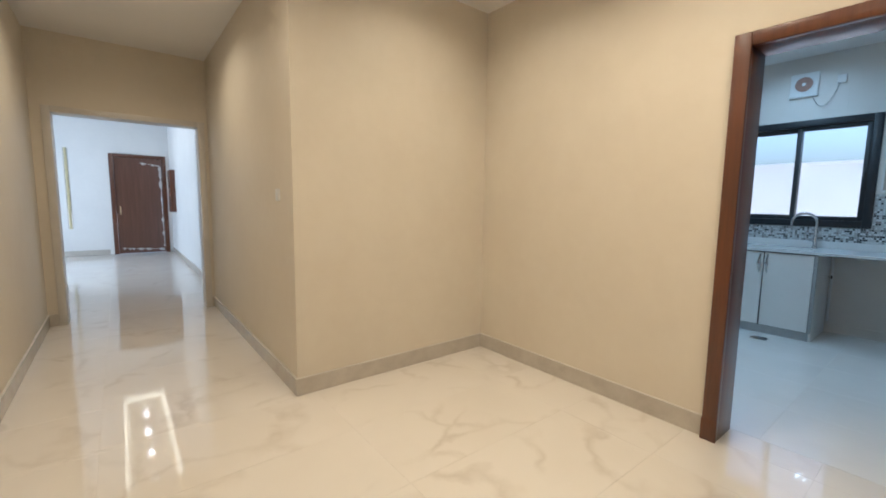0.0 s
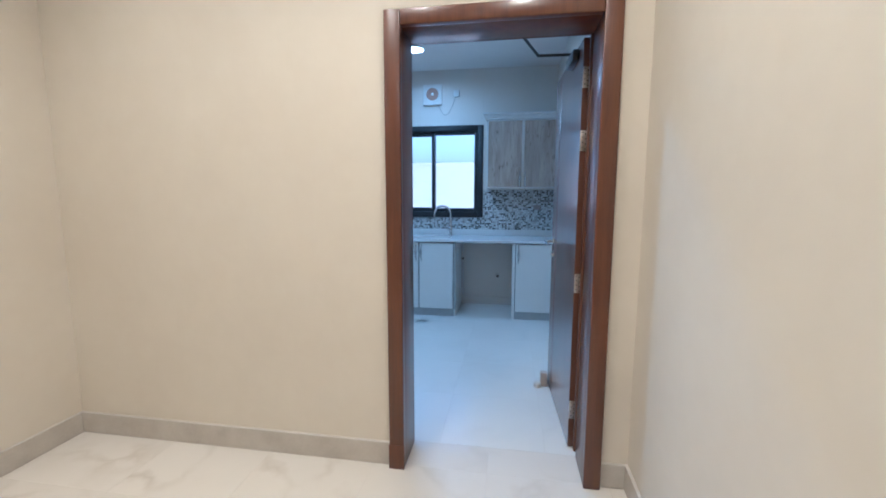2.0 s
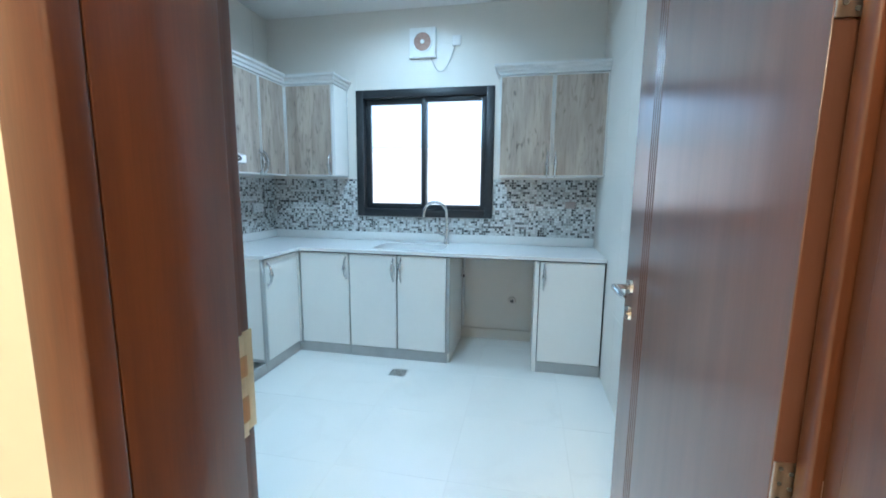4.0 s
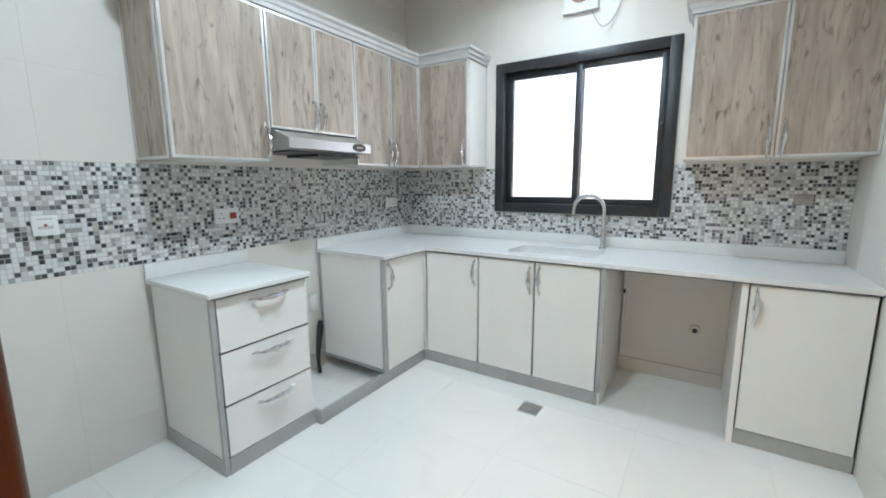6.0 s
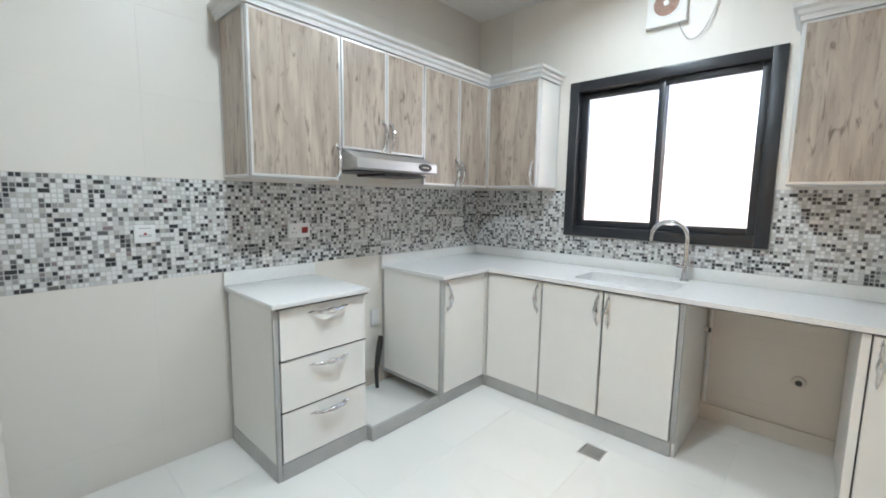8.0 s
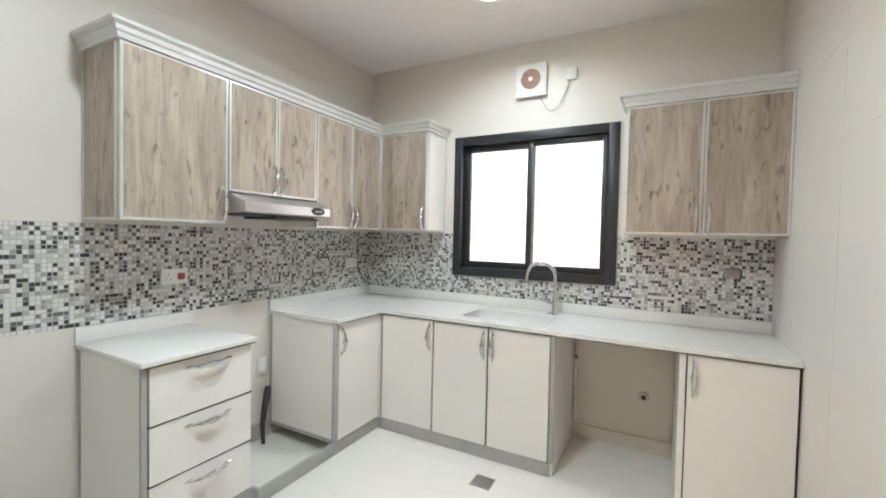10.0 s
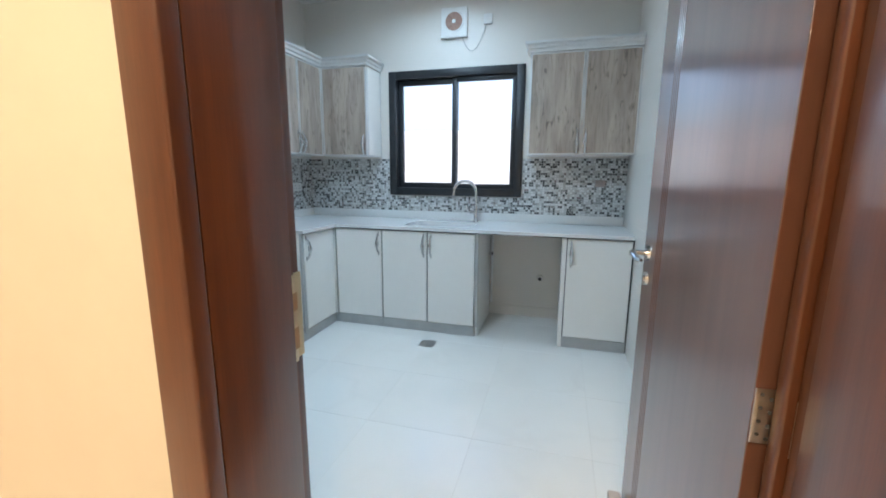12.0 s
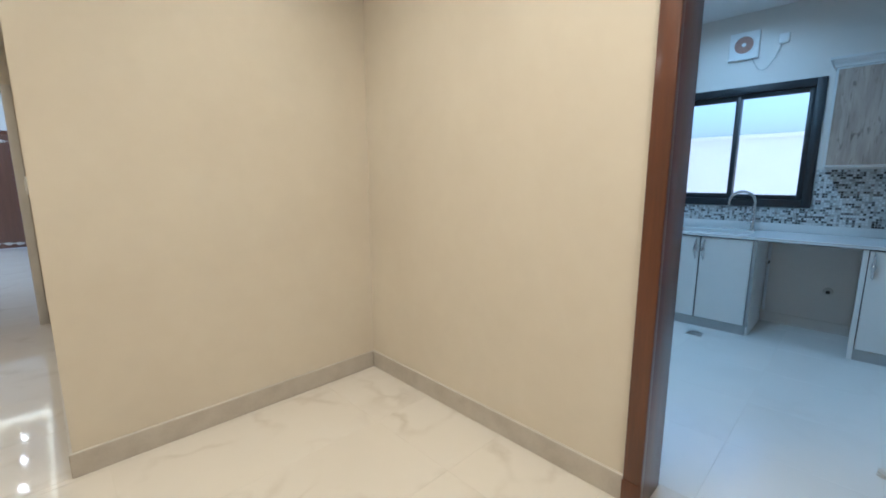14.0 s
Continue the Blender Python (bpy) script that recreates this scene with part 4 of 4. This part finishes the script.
def cornice(points, label):
    """A moulded cornice mitred along points; o is out, to the right of the way walked."""
    at = (points[0][0], points[0][1], UZ1)
    c = thing("cornice", at, label, "cornice")
    offs = []
    for i, p in enumerate(points):
        def normal(a, b):
            d = Vector((b[0] - a[0], b[1] - a[1])).normalized()
            return Vector((d.y, -d.x))
        n0 = normal(points[i - 1], p) if i else normal(p, points[1])
        n1 = normal(p, points[i + 1]) if i < len(points) - 1 else n0
        b = (n0 + n1).normalized()
        offs.append(b / max(b.dot(n0), 0.3))
    for i in range(len(points) - 1):
        def place(k):
            return lambda o, z: (points[k][0] + offs[k].x * o, points[k][1] + offs[k].y * o, UZ1 + 0.0005 + z)
        part("moulding", extrude_profile(bmesh.new(), PROFILE, place(i), place(i + 1)), CORNICE, c, smooth=False)
    return c


cornice([(3.80, LEFT - 0.012), (3.80, UY), (UX, UY), (UX, 2.272), (FAR - 0.012, 2.272)], "stepped silver-white cornice along the oak wall cabinets")
cornice([(FAR - 0.012, 0.80), (UX, 0.80), (UX, RIGHT + 0.008)], "stepped silver-white cornice over the oak wall cabinet")

# ---- cooker hood ----
hood = thing("cooker_hood", (4.66, 2.85, 1.60), "slim brushed-steel cooker hood under the wall cabinet", "cooker hood")
hx0, hx1, hy = 4.335, 4.985, 2.60
shell = bmesh.new()
extrude_profile(shell, [(LEFT - 0.012, 1.60), (LEFT - 0.012, 1.71), (UY + 0.01, 1.71), (UY - 0.015, 1.70), (hy, 1.655), (hy - 0.003, 1.60), (hy + 0.03, 1.594)], lambda y, z: (hx0, y, z), lambda y, z: (hx1, y, z))
part("canopy", shell, STEEL, hood, smooth=False)
ctl = part("control_panel", cyl(bmesh.new(), (4.875, hy + 0.003, 1.63), (4.875, hy - 0.006, 1.63), 0.027, 0.025, 24), BLACK_PLASTIC, hood, "black oval control panel")
for v in ctl.data.vertices:
    v.co.x = (v.co.x - 0.215) * 2.3 + 0.215
for k in range(3):
    part("button", cyl(bmesh.new(), (4.855 + 0.02 * k, hy - 0.006, 1.63), (4.855 + 0.02 * k, hy - 0.009, 1.63), 0.0055, 0.005, 10), NICKEL, ctl)
part("filter", boxes((4.40, 4.92, 2.68, 3.02, 1.586, 1.594), (4.62, 4.98, 2.70, 3.0, 1.57, 1.586)), BLACK_PLASTIC, hood, "dark grease filter")

# ---- fittings on walls, floor and ceiling ----
fan = thing("extractor_fan", (FAR - 0.012, 1.524, 2.595), "white square extractor fan high on the wall", "fan")
fy, fz, fr = 1.524, 2.728, 0.122
part("frame", box(bmesh.new(), FAR - 0.04, FAR - 0.008, fy - fr, fy + fr, fz - fr, fz + fr, 0.008, 3), WHITE_PLASTIC, fan)
part("duct_ring", cyl(bmesh.new(), (FAR - 0.04, fy, fz), (FAR - 0.046, fy, fz), 0.092, 0.086, 36), WHITE_PLASTIC, fan)
part("blades", cyl(bmesh.new(), (FAR - 0.046, fy, fz), (FAR - 0.048, fy, fz), 0.078, 0.078, 36), TERRA, fan, "dusty reddish blades behind the grille")
for k in range(8):
    t = k * math.tau / 8
    part("blade", boxes((-0.002, 0.002, 0.018, 0.072, -0.012, 0.012), bevel=0.001), TERRA, fan).matrix_basis = Matrix.Translation((-0.037, 0, fz - 2.595)) @ Matrix.Rotation(t, 4, "X") @ Matrix.Rotation(0.35, 4, "Y") @ Matrix.Translation(-Vector((-FAR + 0.012, -fy, -2.595)))
part("hub", cyl(bmesh.new(), (FAR - 0.046, fy, fz), (FAR - 0.058, fy, fz), 0.019, 0.015, 20), WHITE_PLASTIC, fan)
part("bottom_rail", box(bmesh.new(), FAR - 0.048, FAR - 0.008, fy - fr - 0.004, fy + fr + 0.004, fz - fr - 0.012, fz - fr - 0.0005, 0.003, 2), WHITE_PLASTIC, fan)
outlet = thing("fan_outlet", (FAR - 0.01, 1.216, 2.68), "small white fused outlet for the fan", "socket")
part("plate", box(bmesh.new(), FAR - 0.03, FAR - 0.008, 1.178, 1.254, 2.688, 2.772, 0.004, 2), WHITE_PLASTIC, outlet)
cable = thing("cable", (FAR - 0.02, 1.35, 2.55), "loose white cable looping from fan to outlet", "cable")
cpts = []
for i in range(17):
    u = i / 16
    cpts.append((FAR - 0.02 - 0.02 * math.sin(u * math.pi), 1.45 - 0.22 * u, 2.60 + 0.09 * u - 0.70 * u * (1 - u)))
part("cord", tube(bmesh.new(), cpts, 0.004, 8), CABLE_GREY, cable)


def wall_plate(x0, x1, z0, z1, label, name="wall_socket"):
    s = thing(name, (0.5 * (x0 + x1), LEFT - 0.012, z0), label, "socket")
    part("plate", box(bmesh.new(), x0, x1, LEFT - 0.024, LEFT - 0.009, z0, z1, 0.003, 2), WHITE_PLASTIC, s)
    return s


def pins(s, cx, cz):
    part("pin_holes", boxes((cx - 0.003, cx + 0.003, LEFT - 0.0248, LEFT - 0.0238, cz + 0.01, cz + 0.02), (cx - 0.016, cx - 0.008, LEFT - 0.0248, LEFT - 0.0238, cz - 0.014, cz - 0.009), (cx + 0.008, cx + 0.016, LEFT - 0.0248, LEFT - 0.0238, cz - 0.014, cz - 0.009)), SEAM_SHADE, s)


s1 = wall_plate(3.374, 3.462, 1.190, 1.278, "white cooker switch plate with faint printed lines on mosaic", "wall_switch")
for zz in (1.262, 1.229, 1.222):
    part("printed_line", boxes((3.392, 3.444, LEFT - 0.0248, LEFT - 0.0238, zz - 0.002, zz + 0.002)), PIPE_GREY, s1)
part("rocker", box(bmesh.new(), 3.412, 3.424, LEFT - 0.028, LEFT - 0.0238, 1.23, 1.24, 0.001, 1), RED_PLASTIC, s1)
s2 = wall_plate(4.155, 4.305, 1.172, 1.262, "white socket plate with a red cooker switch")
pins(s2, 4.195, 1.215)
part("rocker", box(bmesh.new(), 4.245, 4.285, LEFT - 0.030, LEFT - 0.0238, 1.198, 1.236, 0.003, 2), RED_PLASTIC, s2, "red rocker switch")
s3 = wall_plate(5.70, 5.845, 1.185, 1.27, "white double socket on the mosaic")
pins(s3, 5.74, 1.225)
pins(s3, 5.805, 1.225)
s4 = wall_plate(4.80, 4.87, 0.465, 0.59, "white blank cooker outlet plate low on the wall", "cooker_outlet")
part("cover", box(bmesh.new(), 4.809, 4.861, LEFT - 0.034, LEFT - 0.024, 0.483, 0.572, 0.003, 2), WHITE_PLASTIC, s4)
hose = thing("gas_hose", (4.78, LEFT - 0.11, 0), "short black rubber hose leaning in the cooker gap", "hose")
part("pipe", tube(bmesh.new(), [(4.775, 2.985, 0.012), (4.778, 2.995, 0.05), (4.79, 3.015, 0.14), (4.822, 3.035, 0.24), (4.852, 3.048, 0.33), (4.862, 3.052, 0.38)], [0.013, 0.014, 0.017, 0.021, 0.024, 0.018], 12), BLACK_PLASTIC, hose)
drainpipe = thing("waste_pipe", (FAR - 0.012, 0.655, 0.38), "pale round waste outlet in the machine gap", "pipe")
part("flange", cyl(bmesh.new(), (FAR - 0.008, 0.655, 0.39), (FAR - 0.022, 0.655, 0.39), 0.035, 0.031, 24), TRIM_WHITE, drainpipe)
part("socket_hole", cyl(bmesh.new(), (FAR - 0.022, 0.655, 0.385), (FAR - 0.026, 0.655, 0.385), 0.017, 0.017, 20), BLACK_PLASTIC, drainpipe)
valve = thing("angle_valve", (FAR - 0.05, 1.12, 0.62), "small dark angle valve on the cabinet side", "valve")
part("body", cyl(bmesh.new(), (5.98, 1.134, 0.62), (5.98, 1.112, 0.62), 0.014, 0.012, 14), STEEL, valve)
part("knob", cyl(bmesh.new(), (5.98, 1.112, 0.62), (5.98, 1.10, 0.62), 0.017, 0.015, 12), BLACK_PLASTIC, valve)
supply = thing("water_pipe", (FAR - 0.04, 1.115, 0.3), "thin pale water pipe along the machine gap corner", "pipe")
part("pipe", tube(bmesh.new(), [(FAR - 0.03, 1.115, 0.12), (FAR - 0.03, 1.115, 0.5), (FAR - 0.03, 1.115, 0.88)], 0.012, 10), WHITE_PLASTIC, supply)

drain = thing("floor_drain", (5.145, 1.49, 0), "square grey steel floor drain grating", "drain")
part("rim", boxes((5.08, 5.21, 1.425, 1.435, -0.003, 0.003), (5.08, 5.21, 1.545, 1.555, -0.003, 0.003), (5.08, 5.09, 1.435, 1.545, -0.003, 0.003), (5.20, 5.21, 1.435, 1.545, -0.003, 0.003)), STEEL, drain)
for k in range(9):
    y = 1.4395 + 0.0115 * k
    part("slat", boxes((5.09, 5.20, y, y + 0.0075, 0.0005, 0.0022)), STEEL, drain)
part("pan", boxes((5.09, 5.20, 1.435, 1.545, 0.0, 0.0004)), BLACK_PLASTIC, drain)

switch = thing("light_switch", (COR_R, 3.352, 1.36), "white light switch on the corridor wall", "switch")
part("plate", box(bmesh.new(), COR_R - 0.010, COR_R, 3.31, 3.396, 1.36, 1.446, 0.003, 2), WHITE_PLASTIC, switch)
part("rocker", box(bmesh.new(), COR_R - 0.014, COR_R - 0.010, 3.33, 3.376, 1.376, 1.43, 0.002, 1), WHITE_PLASTIC, switch)
plate_r = thing("wall_socket", (FAR - 0.01, 0.174, 1.25), "faint double socket behind the mosaic colours", "socket")
part("plate", box(bmesh.new(), FAR - 0.024, FAR - 0.009, 0.13, 0.218, 1.262, 1.322, 0.003, 2), DUSTY_PLATE, plate_r)


def downlight(x, y, z, r, glow_material, label):
    d = thing("downlight", (x, y, z), label, "ceiling lamp", "recessed ceiling lamps")
    bm = bmesh.new()
    prof = [(r + 0.018, 0.0), (r + 0.016, -0.010), (r + 0.002, -0.012), (r, -0.008), (r, 0.0)]
    rings_d = [[bm.verts.new((x + q * math.cos(k * math.tau / 32), y + q * math.sin(k * math.tau / 32), z + h)) for k in range(32)] for q, h in prof]
    for a, b in zip(rings_d, rings_d[1:]):
        for k in range(32):
            bm.faces.new((a[k], a[(k + 1) % 32], b[(k + 1) % 32], b[k]))
    part("trim_ring", bm, WHITE_PLASTIC, d)
    part("diffuser", cyl(bmesh.new(), (x, y, z - 0.004), (x, y, z), r, r, 32), glow_material, d, "glowing diffuser")
    return d


for lx2, ly2, _ in HALL_LAMPS:
    downlight(lx2, ly2, CEIL, 0.085, LAMP_WARM, "round recessed warm ceiling downlight, lit")
for lx2, ly2 in ENTRY_LAMPS:
    downlight(lx2, ly2, EC + 0.2, 0.05, LAMP_WARM, "small recessed ceiling spotlight in the tray, lit")
# The fitting at x = 3.75 is invented to go with the fill lamp.
for lx2 in (5.28, 3.75):
    downlight(lx2, 1.58 if lx2 > 5 else 1.55, CEIL, 0.095, LAMP_COOL, "round recessed white ceiling downlight, lit; the one nearer the door is added")
cove = thing("cove_light", (0.17, 10, EC + 0.15), "warm light strip round the recessed ceiling tray", "light strip")
for s in ((TX0 + 0.004, TX0 + 0.03, TY0 + 0.05, TY1 - 0.05, EC + 0.13, EC + 0.16), (TX1 - 0.03, TX1 - 0.004, TY0 + 0.05, TY1 - 0.05, EC + 0.13, EC + 0.16), (TX0 + 0.05, TX1 - 0.05, TY1 - 0.03, TY1 - 0.004, EC + 0.13, EC + 0.16)):
    part("strip", boxes(s), LAMP_COVE, cove)


# ---- tiles, laid last ----
TILE_MESH = {}


def tile_mesh(sx, sy, sz, material, chamfer):
    key = (round(sx, 4), round(sy, 4), round(sz, 4), material.name)
    if key not in TILE_MESH:
        bm = box(bmesh.new(), -sx / 2, sx / 2, -sy / 2, sy / 2, -sz / 2, sz / 2)
        if chamfer:
            bmesh.ops.bevel(bm, geom=list(bm.edges), offset=chamfer, segments=1, profile=0.5, affect="EDGES")
        me = finish(bm, (0, 0, 0), False)
        me.materials.append(material)
        TILE_MESH[key] = me
    return TILE_MESH[key]


def cuts(a, b, origin, step):
    """The tile edges between a and b for joints at origin + k * step."""
    k = math.floor((a - origin) / step) + 1
    out = [a]
    while origin + k * step < b - 0.01:
        if origin + k * step > a + 0.01:
            out.append(origin + k * step)
        k += 1
    return list(zip(out, out[1:] + [b]))


def floor_tiles(parent, x0, x1, y0, y1, ox, oy, sx, sy, material, gap=0.0012):
    for a0, a1 in cuts(x0, x1, ox, sx):
        for b0, b1 in cuts(y0, y1, oy, sy):
            ob = new("floor_tile", tile_mesh(a1 - a0 - gap, b1 - b0 - gap, 0.006, material, 0.0006))
            ob.location = ((a0 + a1) / 2, (b0 + b1) / 2, -0.003)
            ob.parent = parent


fh = solid("floor_hall", boxes((-0.915, 2.835, -2.2, 3.04, -0.12, -0.0012), (COR_L, COR_R, 3.04, 6.35, -0.12, -0.0012), (-3.0, 1.03, 6.35, 13.1, -0.12, -0.0012)), GROUT_HALL, "polished cream marble tile floor of hall and corridor", "floor")
floor_tiles(fh, COR_L, DW0, -0.08, 3.04, 0.98, 0.6, 1.2, 0.6, MARBLE, 0.0008)
floor_tiles(fh, DW0, 2.832, D0 + 0.001, D1 - 0.001, 0.98, 0.6, 1.2, 0.6, MARBLE)
floor_tiles(fh, COR_L, COR_R, 3.04, 6.35, 0.98, 0.6, 1.2, 0.6, MARBLE)
floor_tiles(fh, COR_L, 0.9, -2.2, -0.08, 0.98, 0.6, 1.2, 0.6, MARBLE)
floor_tiles(fh, COR_L, 1.03, 6.35, 8.2, 0.98, 0.6, 1.2, 0.6, MARBLE)
floor_tiles(fh, -3.0, 1.03, 8.2, 13.1, 0.98, 0.6, 1.2, 0.6, MARBLE)
fk = solid("floor_kitchen", boxes((2.836, FAR, RIGHT, LEFT, -0.12, -0.0012)), GROUT, "pale porcelain tile kitchen floor", "floor")
floor_tiles(fk, 2.836, FAR, RIGHT, LEFT, 2.836, 0.887, 0.6, 0.6, PORCELAIN, 0.0014)


def wall_tiles(parent, axis, at, sign, a0, a1, rows, origin, step, skip=None):
    """Upright tiles 6 mm proud of the wall; skip(a0, a1, z0, z1) leaves one out."""
    for z0, z1 in rows:
        for u0, u1 in cuts(a0, a1, origin, step):
            pieces = [(u0, u1, z0, z1)]
            if skip:
                pieces = [q for p in pieces for q in skip(*p)]
            for p0, p1, q0, q1 in pieces:
                w, h = p1 - p0 - 0.002, q1 - q0 - 0.002
                if w < 0.008 or h < 0.008:
                    continue
                dims = (0.006, w, h) if axis == "x" else (w, 0.006, h)
                ob = new("wall_tile", tile_mesh(*dims, WALL_TILE, 0.0004))
                c, v = (p0 + p1) / 2, (q0 + q1) / 2
                ob.location = (at + sign * 0.003, c, v) if axis == "x" else (c, at + sign * 0.003, v)
                ob.parent = parent


def round_hole(y0, y1, z0, z1):
    """A function that cuts pieces back round a rectangular opening."""
    def cut(a0, a1, b0, b1):
        if a1 <= y0 or a0 >= y1 or b1 <= z0 or b0 >= z1:
            return [(a0, a1, b0, b1)]
        out = []
        if a0 < y0:
            out.append((a0, y0, b0, b1))
        if a1 > y1:
            out.append((y1, a1, b0, b1))
        m0, m1 = max(a0, y0), min(a1, y1)
        if b0 < z0:
            out.append((m0, m1, b0, z0))
        if b1 > z1:
            out.append((m0, m1, z1, b1))
        return out
    return cut


LOW = [(0.0, 0.2), (0.2, 0.6), (0.6, 1.0)]
HIGH = [(1.512, 1.912), (1.912, 2.312), (2.312, 2.712), (2.712, CEIL)]
MID = [(1.0, 1.512)]
wl, wf, wr = bpy.data.objects["wall_kitchen_left"], bpy.data.objects["wall_kitchen_window"], bpy.data.objects["wall_kitchen_right"]
wall_tiles(wl, "y", LEFT, -1, DW1 + 0.001, FAR, LOW + HIGH, 3.44, 0.8)
wall_tiles(wf, "x", FAR, -1, RIGHT + 0.006, LEFT - 0.006, LOW + HIGH, 0.35, 0.8, round_hole(W0 - 0.03, W1 + 0.03, WZ0 - 0.03, WZ1 + 0.03))
wall_tiles(wr, "y", RIGHT, 1, DW1 + 0.001, FAR - 0.006, LOW + MID + HIGH, 3.44, 0.8)
wd = bpy.data.objects["wall_door"]
wall_tiles(wd, "x", DW1, 1, RIGHT + 0.007, LEFT - 0.007, LOW + MID + HIGH, 0.35, 0.8, round_hole(0.048, 1.108, -0.1, 2.27))

# Mosaic band: small glass squares with some double-width pieces among them.
PITCH, MZ0, MZ1 = 0.0205, 1.0, 1.512
rng = random.Random(7)


def mosaic_cells(a0, a1, hole):
    rows_n = int((MZ1 - MZ0) / PITCH)
    ph = (MZ1 - MZ0) / rows_n
    for r in range(rows_n):
        u = a0
        while u < a1 - 0.004:
            w = PITCH * (2 if rng.random() < 0.07 else 1)
            e = min(u + w, a1)
            z = MZ0 + r * ph
            if not hole(u, e, z, z + ph) and e - u > 0.006:
                yield u, e, z, z + ph
            u = e


def mosaic_band(parent, axis, at, a0, a1, hole, near):
    vs, fs, singles = [], [], 0
    for u0, u1, z0, z1 in mosaic_cells(a0, a1, hole):
        c, v, w, h = (u0 + u1) / 2, (z0 + z1) / 2, u1 - u0 - 0.0024, z1 - z0 - 0.0024
        proud = 0.0072 + rng.uniform(-0.0006, 0.0006)
        if near(c, v) and singles < 300 and abs((u1 - u0) / PITCH % 1) < 0.02:
            dims = (0.003, round(w, 4), round(h, 4)) if axis == "x" else (round(w, 4), 0.003, round(h, 4))
            ob = new("mosaic_tile", tile_mesh(*dims, MOSAIC, 0.0))
            ob.location = (at - proud + 0.0015, c, v) if axis == "x" else (c, at - proud + 0.0015, v)
            ob.parent = parent
            singles += 1
            continue
        k = len(vs)
        for d, s in ((proud - 0.004, 0.0), (proud, 0.0012)):
            for su, sv in ((-1, -1), (1, -1), (1, 1), (-1, 1)):
                uu, zz = c + su * (w / 2 - s), v + sv * (h / 2 - s)
                vs.append((at - d, uu, zz) if axis == "x" else (uu, at - d, zz))
        fs.append((k + 4, k + 5, k + 6, k + 7))
        fs += [(k + i, k + (i + 1) % 4, k + 4 + (i + 1) % 4, k + 4 + i) for i in range(4)]
    me = bpy.data.meshes.new("mosaic")
    me.from_pydata(vs, [], fs)
    bm = bmesh.new()
    bm.from_mesh(me)
    bmesh.ops.recalc_face_normals(bm, faces=bm.faces)
    bm.to_mesh(me)
    bm.free()
    me.materials.append(MOSAIC_MASS)
    ob = new("mosaic_tiles", me)
    ob.parent = parent
    return tagged(ob, "grey, white and dark glass mosaic pieces", kind="stuff")


def grout_sheet(parent, spec_list):
    part("grout_bed", boxes(*spec_list), GROUT_WHITE, parent, smooth=False)


def in_window(u0, u1, z0, z1):
    return u1 > FO[0] + 0.01 and u0 < FO[1] - 0.01 and z1 > FO[2] + 0.01


grout_sheet(wl, [(DW1 + 0.04, FAR, LEFT - 0.0056, LEFT, MZ0, MZ1)])
grout_sheet(wf, [(FAR - 0.0056, FAR, RIGHT, W0 - 0.01, MZ0, MZ1), (FAR - 0.0056, FAR, W1 + 0.01, LEFT, MZ0, MZ1), (FAR - 0.0056, FAR, W0 - 0.01, W1 + 0.01, MZ0, WZ0 - 0.01)])
mosaic_band(wl, "y", LEFT, DW1 + 0.04, FAR - 0.006, lambda *a: False, lambda c, v: 3.24 < c < 3.62)
mosaic_band(wf, "x", FAR, RIGHT + 0.006, LEFT - 0.006, in_window, lambda c, v: 0.42 < c < 0.80)
